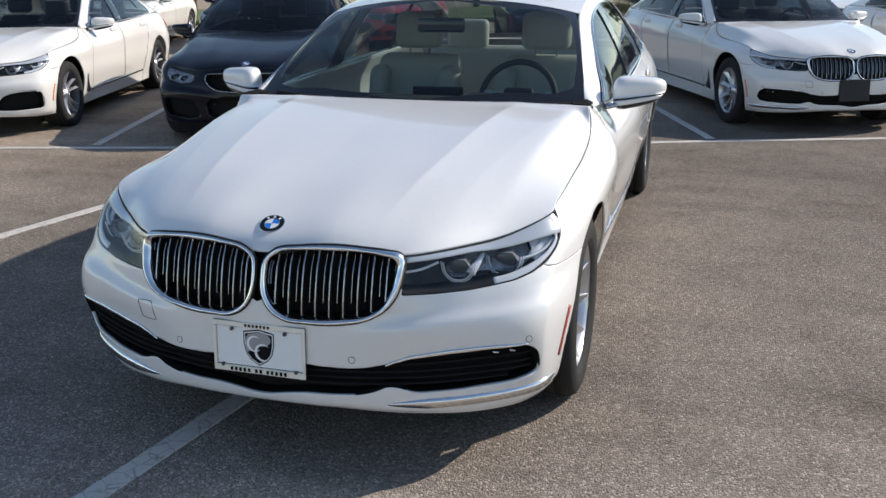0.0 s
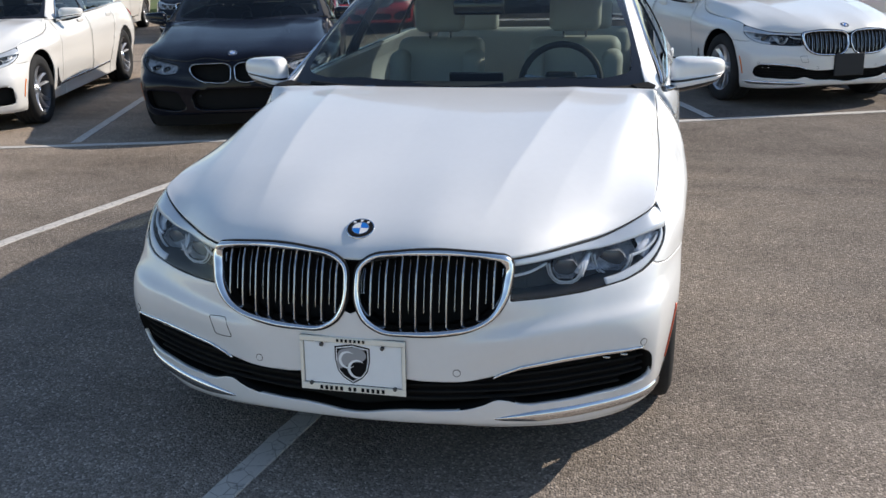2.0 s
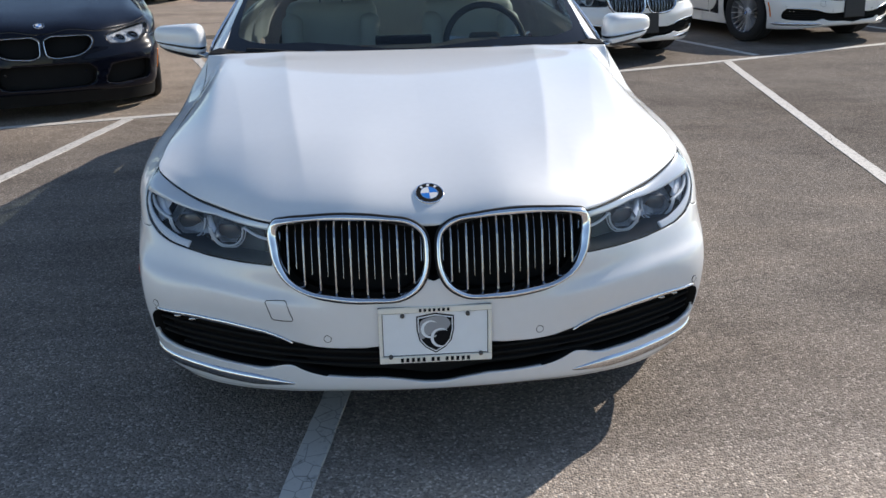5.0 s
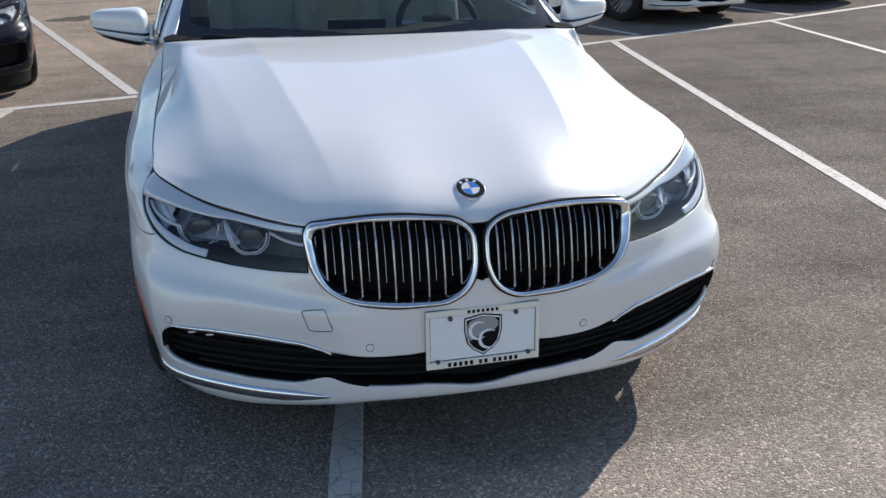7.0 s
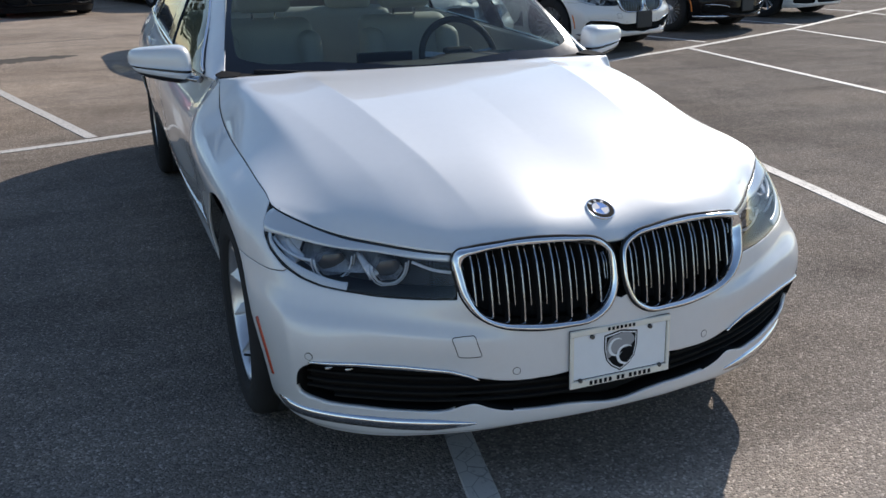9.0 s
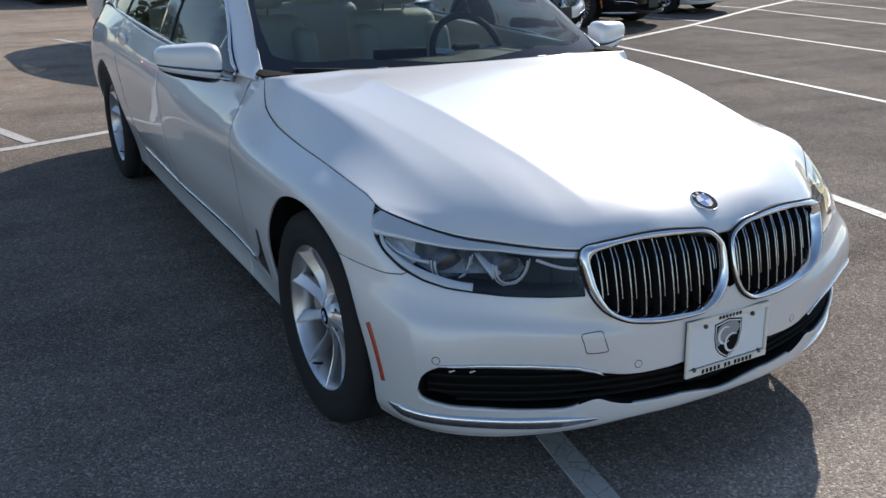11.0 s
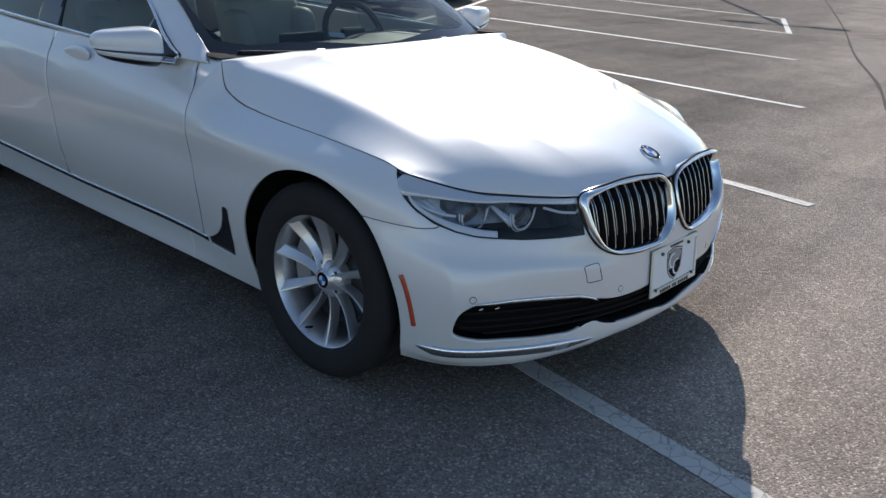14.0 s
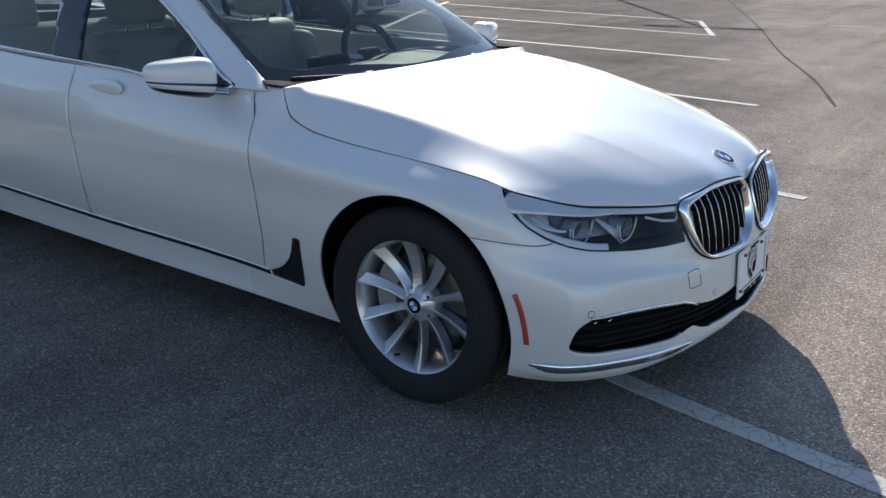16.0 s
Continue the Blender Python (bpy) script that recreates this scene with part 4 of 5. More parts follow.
    if style == "coupe":
        sq = np.linspace(0, KNOTS[5], 40)
        top = rail(.15, sq)
        low = top * [.985, 1, 1] + [0, .035, -.105]
        av = np.vstack([top, low])
        child("front_apron", mesh_of("front_apron", *welded(av, [(i, i + 40, i + 41, i + 1) for i in range(39)]), UNDER), car, "black lower apron close to the ground")
        thick(car.children[-1], .01)
    # lower intake
    v, f = cup(sh, intake + extra, .0, -.06)
    child("intake_well", mesh_of("intake_well", *welded(v, f), UNDER), car, "black lower air intake")
    if style == "sedan":
        for z in (.310, .330, .350, .374, .398):
            sm = s_x(.815) if z > .31 else s_x(.75)
            s0 = s_x(.44) if z > .36 else 0.0
            sq = np.linspace(s0, sm, 40)
            pl, nn = on_wall(sq, z + .02 * np.clip((sq - .45) / .4, 0, 1) * (z - .28) / .12)
            v, f = ribbon(pl - nn * [1, 1, 0] * .030, nn * [1, 1, 0] / np.linalg.norm(nn[:, :2], axis=1)[:, None], .008, .010)
            if s0:
                for s in (1, -1):
                    flank("intake_slat", (v, f), UNDER, car, s, "", 0)
            else:
                keep = [g for g in f if len(g) == 4]
                child("intake_slat", mesh_of("intake_slat", *welded(v, keep), UNDER, smooth=False), car)
        for s in (1, -1):
            xs = np.linspace(.395, .800, 40)
            zz = np.interp(xs, [.395, .42, .47, .58, .70, .80], [.380, .393, .409, .423, .430, .431])
            pl, nn = on_wall([s_x(x) for x in xs], zz)
            wdt = .004 + .010 * np.sin(np.pi * np.clip((xs - .395) / .405, 0, 1)) ** .5
            flank("intake_trim", ribbon(pl, nn, wdt, .006), CHROME, car, s, "thin chrome strip above the intake", 0)
            sq = np.linspace(s_x(.40), s_y(.485), 60)
            t = (sq - sq[0]) / (sq[-1] - sq[0])
            pl, nn = on_wall(sq, .250 + .004 * t)
            wdt = .003 + .033 * np.clip(t / .2, 0, 1) ** .7 * np.clip((1 - t) / .12, 0, 1) ** .8
            nn = nn + [0, 0, .3]
            nn /= np.linalg.norm(nn, axis=1)[:, None]
            flank("lip_trim", facets(pl, nn, wdt, .011), CHROME, car, s, "chrome strip along the bumper lip", 0)
            car.children[-1].data.polygons.foreach_set("use_smooth", [False] * len(car.children[-1].data.polygons))
            for x in (.715, .765):
                pl, nn = on_wall([s_x(x)], [.390])
                fl = child("fog_lamp", None, car, "small fog lamp in the intake")
                b = bmesh.new()
                bmesh.ops.create_uvsphere(b, u_segments=12, v_segments=6, radius=.010)
                bmesh.ops.scale(b, verts=b.verts, vec=(1.3, .5, .8))
                bmesh.ops.translate(b, verts=b.verts, vec=Vector(pl[0] - nn[0] * .034))
                if s < 0:
                    bmesh.ops.scale(b, verts=b.verts, vec=(-1, 1, 1))
                part("fog_lens", b, SATIN, fl, smooth=True)
    for s in (1, -1):
        for x, z in ((.297, .397), (.80, .445)):
            pl, nn = on_wall([s_x(x)], [z])
            v, f = lathe([(.0005, .0), (.0012, .008), (.0008, .0095)], 20)
            q = Vector(nn[0]).to_track_quat("X", "Z").to_matrix()
            v = np.array([q @ Vector(t) for t in v]) + pl[0]
            flank("parking_sensor", (v, f), paint, car, s, "", 0)
            v, f = lathe([(.0001, .0092), (.0010, .0100), (.0006, .0112), (-.001, .0115)], 20)
            v = np.array([q @ Vector(t) for t in v]) + pl[0]
            flank("sensor_ring", (v, f), GREY_TRIM, car, s, "", 0)
        # side reflector
        pl, nn = on_wall([s_y(y) for y in np.linspace(.500, .546, 12)], np.linspace(.325, .488, 12))
        flank("side_reflector", ribbon(pl, nn, .017, .004), marker, car, s, "narrow side reflector beside the wheel arch", 0)
        # sill strip
        sq = np.linspace(s_y(1.545), s_y(3.42), 50)
        pl, nn = on_wall(sq, .300 + .020 * (sq - sq[0]) / (sq[-1] - sq[0]))
        flank("sill_gap_trim", ribbon(pl, nn, .022, .003), GLOSS_BLACK, car, s, "black strip along the sill", 0)
        pl, nn = on_wall(sq, .312 + .020 * (sq - sq[0]) / (sq[-1] - sq[0]))
        flank("sill_trim", ribbon(pl, nn, .006, .006), CHROME, car, s, "thin chrome line above the sill", 0)
    # tow cover outline
    tow = np.array([(-.455, .505), (-.430, .507), (-.407, .507), (-.402, .503), (-.396, .480), (-.387, .452), (-.390, .448), (-.415, .447), (-.440, .449), (-.446, .453), (-.452, .478), (-.459, .500)])
    pl, nn = on_wall([s_x(-x) for x in tow[:, 0]], tow[:, 1])
    pl, nn = np.vstack([pl, pl[:1]]), np.vstack([nn, nn[:1]])
    if style == "sedan":
        flank("tow_cover", ribbon(pl, nn, .0022, .0014), GREY_TRIM, car, -1, "square tow-eye cover in the bumper", 0)

    # head lamps: pan, lid, projectors, light guide, lens
    for s in (1, -1):
        hl = child("headlight", None, car, "sharp-edged headlight with two projectors")

        def hp(nm, data, mat, lab="", smooth=True):
            v, f = data if s > 0 else mirrored(*data)
            return child(nm, mesh_of(nm, v, f, mat, smooth), hl, lab)

        hp("lamp_housing", cup(sh, lamp, -.001, -.055 if style == "coupe" else -.088), GREY_TRIM, "dark lamp housing")
        bowl, _ = sh.carve(lamp, lambda w: (.5 if style == "coupe" else 1.205) - w[:, 4])
        hp("lamp_reflector", sh.piece(bowl, -.030 if style == "coupe" else -.026), REFLECT if style != "coupe" else DIM_REFLECT, "silver reflector bowl")
        if style != "coupe":
            inner, _ = sh.carve(lamp, lambda w: np.maximum(np.maximum(.90 - w[:, 4], w[:, 4] - 1.21), .662 - w[:, 1]))
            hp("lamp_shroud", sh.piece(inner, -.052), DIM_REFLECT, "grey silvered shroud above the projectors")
        hp("lamp_lens", sh.piece(lamp, .0035), LENS, "clear lens")
        if style != "coupe":
            sq = np.linspace(s2 + .012, KNOTS[4] + .36 * (KNOTS[5] - KNOTS[4]), 50)
            t = (sq - sq[0]) / (sq[-1] - sq[0])
            top = rail(5, sq)[:, 2]
            wdt = .021 + .056 * np.clip((t - .35) / .60, 0, 1) ** 1.2 * np.clip((1.02 - t) / .07, 0, 1) ** .5
            pl, nn = on_wall(sq, top - .003 - wdt * .33)
            hp("lamp_lid", ribbon(pl - nn * .004, nn, wdt, .003), LID, "pale upper lid of the lamp")
            lower = [(s_x(.690), .618), (s_x(.72), .622), (s_x(.76), .634), (s_x(.797), .653), (s_x(.826), .680), (s_x(.840), .705), (s_x(.843), .735)]
            lw = rounded(lower, 6, closed=False)
            pl, nn = on_wall(lw[:, 0], lw[:, 1])
            hp("light_guide", ribbon(pl - nn * .006, nn, np.interp(np.linspace(0, 1, len(lw)), [0, .35, .7, 1], [.026, .024, .014, .007]), .004), DRL, "white light guide along the lower edge")
            lw = rounded([(s_x(.447), .662), (s_x(.49), .668), (s_x(.535), .684)], 6, closed=False)
            pl, nn = on_wall(lw[:, 0], lw[:, 1])
            hp("lamp_blade", ribbon(pl - nn * .02, nn, .008, .006), DRL)
            lw = rounded([(s_x(.838), .712), (s_x(.815), .690), (s_x(.785), .677), (s_x(.757), .672)], 6, closed=False)
            pl, nn = on_wall(lw[:, 0], lw[:, 1])
            hp("lamp_crossbar", ribbon(pl - nn * .018, nn, .009, .006), DRL)
            for x_, z0_, z1_ in ((.812, .676, .722), (.655, .650, .700)):
                lw = np.linspace(s_x(x_), s_x(x_ - .030), 8)
                pl, nn = on_wall(lw, np.linspace(z1_, z0_, 8))
                hp("lamp_fin", ribbon(pl - nn * .030, nn, np.linspace(.012, .030, 8), .006), REFLECT)
            spots = ((.712, .672, .046), (.592, .666, .042))
        else:
            spots = ((.70, .655, .050), (.60, .645, .046))
        for x, z, r in spots:
            pl, nn = on_wall([s_x(x)], [z])
            dirn = Vector((0.12, -1, -.08)).normalized()
            q = dirn.to_track_quat("X", "Z").to_matrix()
            c = pl[0] - nn[0] * .034 + np.array([0, .012, 0]) if style == "coupe" else pl[0] - nn[0] * .031 - np.array(dirn) * .030
            hexa = rounded([(.034, -r * 1.10, r * .45), (.034, -r * 1.0, -r * .20), (.034, -r * .55, -r * .78), (.034, r * .55, -r * .78), (.034, r * 1.0, -r * .20), (.034, r * 1.10, r * .45)], 2, closed=False)
            if style != "coupe":
                # the outer line of the double light guide
                v, f = tube(np.array(hexa) * [1, 1.16, 1.18] + [-.004, 0, -.001], .0022, 6)
                hp("projector_bezel", (np.array([q @ Vector(t_) for t_ in v]) + c, f), DRL)
            v, f = tube(np.array(hexa), .0034 if style != "coupe" else .0055, 6)
            hp("projector_bezel", (np.array([q @ Vector(t_) for t_ in v]) + c, f), DRL, "thin silver line round the projector")
            v, f = lathe([(.030, r * .98), (.012, r * .90), (-.02, r * .92)], 6 if style != "coupe" else 10)
            v[:, 2] *= .80
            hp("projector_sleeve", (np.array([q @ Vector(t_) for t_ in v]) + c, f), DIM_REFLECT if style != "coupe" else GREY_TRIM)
            v, f = lathe([(.026, 0), (.024, r * .35), (.018, r * .65), (.006, r * .88)] if style == "coupe" else [(.016, 0), (.0155, r * .30), (.013, r * .55), (.008, r * .80)], 24)
            v[:, 2] *= .80
            hp("projector", (np.array([q @ Vector(t_) for t_ in v]) + c, f), GLOSS_BLACK if style == "coupe" else SMOKE, "dark glass projector")
        if style == "coupe":
            pl, nn = on_wall(np.full(5, s_x(.80)) + np.linspace(-.012, .012, 5), np.linspace(.640, .690, 5))
            hp("lamp_fin", ribbon(pl - nn * .030, nn, .020, .008), REFLECT)

    # mirrors
    for s in (1, -1):
        mr = child("door_mirror", None, car, "painted door mirror with a dark strip")

        def shell(lo, hi, grow, cut=None):
            vs, fs = [], []
            nu, nv = 28, 18
            for i in range(nu):
                for j in range(nv + 1):
                    th, ph = 2 * math.pi * i / nu, -math.pi / 2 + math.pi * j / nv
                    e = lambda c, pw: math.copysign(abs(c) ** pw, c)
                    z = min(max(e(math.sin(ph), .62), lo), hi)
                    ph = math.asin(e(z, 1 / .62))
                    x = e(math.cos(ph), .34) * e(math.cos(th), .5)
                    y = e(math.cos(ph), .45) * e(math.sin(th), .75)
                    tp = 1 - .24 * x
                    x *= 1 - (.20 * max(0.0, -z) if x > 0 else 0)
                    vs.append((.985 + .114 * x * grow, 1.820 + .030 * x + (.075 if y < 0 else .045) * y * grow * tp, 1.005 + .064 * z * grow * tp + .008 * x))
            for i in range(nu):
                for j in range(nv):
                    a, b = i * (nv + 1) + j, (i + 1) % nu * (nv + 1) + j
                    fs.append((a, b, b + 1, a + 1))
            return np.array(vs), fs
        for nm, lo, hi, g, mt in (("mirror_cap", -.22, 1, 1.0, paint), ("mirror_strip", -.42, -.16, .975, GLOSS_BLACK), ("mirror_base", -1, -.36, .99, paint), ("mirror_foot", -1, -.66, 1.0, GLOSS_BLACK)):
            v, f = shell(lo, hi, g)
            v, f = (v, f) if s > 0 else mirrored(v, f)
            child(nm, mesh_of(nm, v, f, mt), mr)
        v, f = tube(rounded([(.850, 1.705, .948), (.885, 1.735, .952), (.93, 1.785, .958)], 4, False), [.022] * 3 + [.018] * 6, 10, squash=.55)
        v, f = (v, f) if s > 0 else mirrored(v, f)
        child("mirror_stalk", mesh_of("mirror_stalk", v, f, paint if not fine else SATIN), mr)
        b = box_bm(.905, 1.055, 1.858, 1.866, .972, 1.045, .004)
        if s < 0:
            bmesh.ops.scale(b, verts=b.verts, vec=(-1, 1, 1))
            bmesh.ops.reverse_faces(b, faces=b.faces)
        part("mirror_glass", b, CHROME, mr)
        # handles
        for y in (2.33, 3.40):
            b = bmesh.new()
            bmesh.ops.create_uvsphere(b, u_segments=28, v_segments=14, radius=1)
            for vtx in b.verts:
                tt = vtx.co.y
                vtx.co = Vector((vtx.co.x * .011, tt * .112, vtx.co.z * (.031 - .009 * tt) - .004 * tt))
            pl, nn = on_wall([s_y(y + .07)], [.905])
            bmesh.ops.translate(b, verts=b.verts, vec=(pl[0][0] + .006, pl[0][1], .905))
            if s < 0:
                bmesh.ops.scale(b, verts=b.verts, vec=(-1, 1, 1))
                bmesh.ops.reverse_faces(b, faces=b.faces)
            part("door_handle", b, paint, car, "painted pull handle", smooth=True)

    # badge on the nose
    e = 1e-3
    bb = np.array([.118])
    p0 = hood(np.array([0.0]), bb)[0]
    nn = np.cross(hood(np.array([e]), bb)[0] - hood(np.array([-e]), bb)[0], hood(np.array([0.]), bb + e)[0] - hood(np.array([0.]), bb - e)[0])
    nn /= np.linalg.norm(nn)
    if nn[2] < 0:
        nn = -nn
    roundel(car, p0 - nn * .0002, nn, .041)

    # wheels and wells
    for y in (.872, 4.085):
        for s in (1, -1):
            make_wheel(car, s * (.783 if y < 2 else .795), y, wheels, s)
            th = np.linspace(radians(-18), radians(198), 40)
            vs = np.array([(s * x, y + .402 * math.cos(t), .338 + .402 * math.sin(t)) for x in (.50, .80) for t in th] + [(s * .50, y + .402 * math.cos(t), .338 + .402 * math.sin(t)) for t in th])
            fs = [(i, i + 1, i + 41, i + 40) for i in range(39)] + [tuple(range(80, 120))]
            child("wheel_well", mesh_of("wheel_well", vs, fs, UNDER), car)
    part("underbody", box_bm(-.74, .74, .46, 4.95, .19, .24, .01), UNDER, car, "dark underbody")
    tray = [(0, .13), (.30, .16), (.48, .22), (.66, .31), (.775, .42), (.80, .60), (0, .60)]
    tv = [(x, y, z) for z in (.205, .225) for x, y in tray]
    tf = [tuple(range(6, -1, -1)), tuple(range(7, 14))] + [(i, i + 1, i + 8, i + 7) for i in range(6)]
    child("front_tray", mesh_of("front_tray", *welded(np.array(tv, float), tf), UNDER, False), car)
    part("radiator", box_bm(-.47, .47, .235, .27, .25, .705, .004), UNDER, car, "black radiator behind the grille")
    part("engine_bay_shield", box_bm(-.50, .50, .28, 1.45, .242, .62, .03), UNDER, car)
    # cabin fittings
    part("cabin_floor", box_bm(-.78, .78, 1.50, 4.6, .30, .36, .01), CARPET, car)
    part("bulkhead", box_bm(-.76, .76, 1.46, 1.52, .36, .92, .01), CARPET, car)
    part("rear_shelf", box_bm(-.62, .62, 4.05, 4.66, .90, .96, .02), CARPET, car)
    t = np.linspace(-1, 1, 21)
    prof = [(1.52, .945), (1.60, .958), (1.78, .962), (1.92, .945), (2.0, .90), (2.02, .78), (1.96, .62)]
    vs = np.array([(x * .76, y + .09 * x * x + (0 if i > 1 else .05 * x * x), z + (.018 if (abs(x - .48) < .24 and 1 < i < 5) else 0)) for i, (y, z) in enumerate(prof) for x in t])
    fs = [(i * 21 + j, i * 21 + j + 1, (i + 1) * 21 + j + 1, (i + 1) * 21 + j) for i in range(len(prof) - 1) for j in range(20)]
    child("dashboard", mesh_of("dashboard", vs, fs, DASH), car, "black dashboard")
    sw = child("steering_wheel", None, car, "black steering wheel")
    ang = np.linspace(0, 2 * math.pi, 33)[:-1]
    mt = pose(.38, 2.08, .92, 0, 0, 0) @ pose(0, 0, 0, 66, 0, 0)
    v, f = tube(np.column_stack([.185 * np.cos(ang), .185 * np.sin(ang), 0 * ang]), .016, 8, True)
    child("wheel_rim", mesh_of("wheel_rim", [mt @ Vector(q) for q in v], f, DASH), sw)
    b = box_bm(-.075, .075, -.06, .055, -.03, .015, .02)
    b.transform(mt)
    part("wheel_pad", b, DASH, sw)
    for a0 in (8, 172, 270):
        b = box_bm(.06, .18, -.016, .016, -.012, .006, .005)
        b.transform(mt @ pose(0, 0, 0, 0, 0, a0))
        part("wheel_spoke", b, SATIN if a0 != 270 else DASH, sw)

    hide = LEATHER if fine else DARK_LEATHER
    hue = "ivory" if fine else "black"

    def puffy(x0, x1, y0, y1, z0, z1, r, lean=0.0):
        b = box_bm(x0, x1, y0, y1, z0, z1, r, 4)
        for vtx in b.verts:
            vtx.co.y += lean * (vtx.co.z - z0)
        return b
    for sx in (.38, -.38):
        seat = child("seat", None, car, hue + " leather front seat")
        part("cushion", puffy(sx - .26, sx + .26, 2.25, 2.80, .42, .58, .05), hide, seat, smooth=True)
        part("backrest", puffy(sx - .25, sx + .25, 2.66, 2.82, .52, 1.06, .06, .30), hide, seat, smooth=True)
        for dx in (-.21, .21):
            part("bolster", puffy(sx + dx - .055, sx + dx + .055, 2.58, 2.76, .60, 1.00, .05, .30), hide, seat, smooth=True)
        part("headrest", puffy(sx - .14, sx + .14, 2.80, 2.92, 1.09, 1.30, .045, .15), hide, seat, smooth=True)
        for dx in (-.06, .06):
            bb_ = box_bm(sx + dx - .006, sx + dx + .006, 2.86, 2.872, 1.0, 1.12, .002)
            part("headrest_post", bb_, CHROME, seat)
    bench = child("rear_seat", None, car, hue + " leather rear bench")
    part("cushion", puffy(-.66, .66, 3.30, 3.85, .42, .58, .05), hide, bench, smooth=True)
    part("backrest", puffy(-.66, .66, 3.78, 3.95, .52, 1.02, .06, .28), hide, bench, smooth=True)
    for sx in (.38, -.38):
        part("headrest", puffy(sx - .15, sx + .15, 3.93, 4.03, 1.0, 1.20, .04, .1), hide, bench, smooth=True)
    rv = child("inside_mirror", None, car, "black inside mirror")
    part("mirror_shell", box_bm(-.12, .12, 2.02, 2.06, 1.235, 1.305, .015, 3), GLOSS_BLACK, rv, smooth=True)
    part("mirror_arm", box_bm(-.015, .015, 1.99, 2.03, 1.29, 1.345, .005), GLOSS_BLACK, rv)
    part("screen", box_bm(-.14, .12, 2.0, 2.02, .92, .975, .006), GLOSS_BLACK, car, "dark display screen on the dashboard")
    part("console", box_bm(-.14, .14, 1.95, 2.9, .36, .66, .03), DASH, car)

    # what is fixed to the bumper in front
    if front == "plate":
        plate = child("dealer_plate", None, car, "white dealer plate in a cream frame with a shield emblem")
        mt = pose(0.001, .050, .41, 90 - 4, 0, 0)

        def slab(nm, x0, x1, z0, z1, y0, y1, mat, bev=.0, lab=""):
            b = box_bm(x0, x1, z0, z1, y0, y1, bev)
            b.transform(mt)
            return part(nm, b, mat, plate, lab)
        slab("plate_holder", -.12, .12, -.07, .06, -.03, -.001, MATT_BLACK, .004)
        slab("plate_gasket", -.1562, .1562, -.0822, .0822, -.001, .0018, INK)
        slab("plate_sheet", -.1440, .1440, -.0595, .0635, .0019, .0036, PLATE_WHITE)
        slab("frame_top", -.156, .156, .066, .082, .0005, .009, PLATE_FRAME, .002)
        slab("frame_bottom", -.156, .156, -.082, -.062, .0005, .009, PLATE_FRAME, .002)
        slab("frame_side", -.156, -.146, -.0615, .0655, .0005, .009, PLATE_FRAME, .002)
        slab("frame_side", .146, .156, -.0615, .0655, .0005, .009, PLATE_FRAME, .002)
        for x0, n_ in ((-.098, 5), (-.013, 2), (.026, 5)):
            for i in range(n_):
                slab("word_bar", x0 + i * .0150, x0 + i * .0150 + .0082, -.0778, -.0662, .0095, .011, INK)
        for i in range(7):
            slab("word_bar", -.044 + i * .0128, -.044 + i * .0128 + .0068, .0698, .0782, .0095, .011, INK)
        shield = [(.93 * a_, .93 * b_ - .003) for a_, b_ in ((-.056, .058), (0, .068), (.056, .058), (.056, .015), (.048, -.02), (.03, -.042), (0, -.060), (-.03, -.042), (-.048, -.02), (-.056, .015))]
        for nm, sc, z, mat in (("shield_edge", 1.0, .0042, INK), ("shield_line", .93, .0048, PLATE_WHITE), ("shield", .87, .0054, INK)):
            q = [(x * sc, y * sc + .003) for x, y in shield]
            n = len(q)
            vs = [mt @ Vector((x, y, zz)) for zz in (z - .001, z) for x, y in q]
            child(nm, mesh_of(nm, vs, [tuple(range(n, 2 * n))] + [(i, (i + 1) % n, (i + 1) % n + n, i + n) for i in range(n)], mat, False), plate)
        q = rounded([(-.045, .012), (-.038, .042), (-.01, .052), (.03, .05), (.042, .03), (.03, .014), (.0, .008), (-.02, -.004), (-.042, -.012)], 4)
        child("shield_upper_field", mesh_of("shield_upper_field", [mt @ Vector((x, y, .0062)) for x, y in q], [tuple(range(len(q)))], BADGE_GREY, False), plate)
        for cx, cy, rr in ((-.012, .016, .024), (.016, -.010, .026)):
            th = np.linspace(radians(50), radians(310), 24)
            vs, fs = [], []
            for i, a in enumerate(th):
                wd = .0075 * math.sin(math.pi * i / 23) + .001
                for r2 in (rr - wd / 2, rr + wd / 2):
                    vs.append(mt @ Vector((cx + r2 * math.cos(a), cy + r2 * math.sin(a), .0068)))
            child("shield_crescent", mesh_of("shield_crescent", vs, [(2 * i, 2 * i + 1, 2 * i + 3, 2 * i + 2) for i in range(23)], PLATE_WHITE, False), plate)
        for x, z in ((-.09, .058), (.09, .058), (-.125, -.062), (.125, -.062)):
            v, f = lathe([(.012, 0), (.012, .004), (.010, .006), (.004, .0062)], 14)
            qm = mt @ Matrix.Translation((x, z, 0)) @ Matrix.Rotation(radians(-90), 4, "Y")
            child("screw", mesh_of("screw", [qm @ Vector(t_) for t_ in v], f, IRON), plate)
    elif front == "bracket":
        b = box_bm(-.150, .150, -.095, .110, -.015, .012, .006)
        b.transform(pose(0, .045, .41, 86))
        part("plate_bracket", b, MATT_BLACK, car, "bare black number plate bracket")
    return car


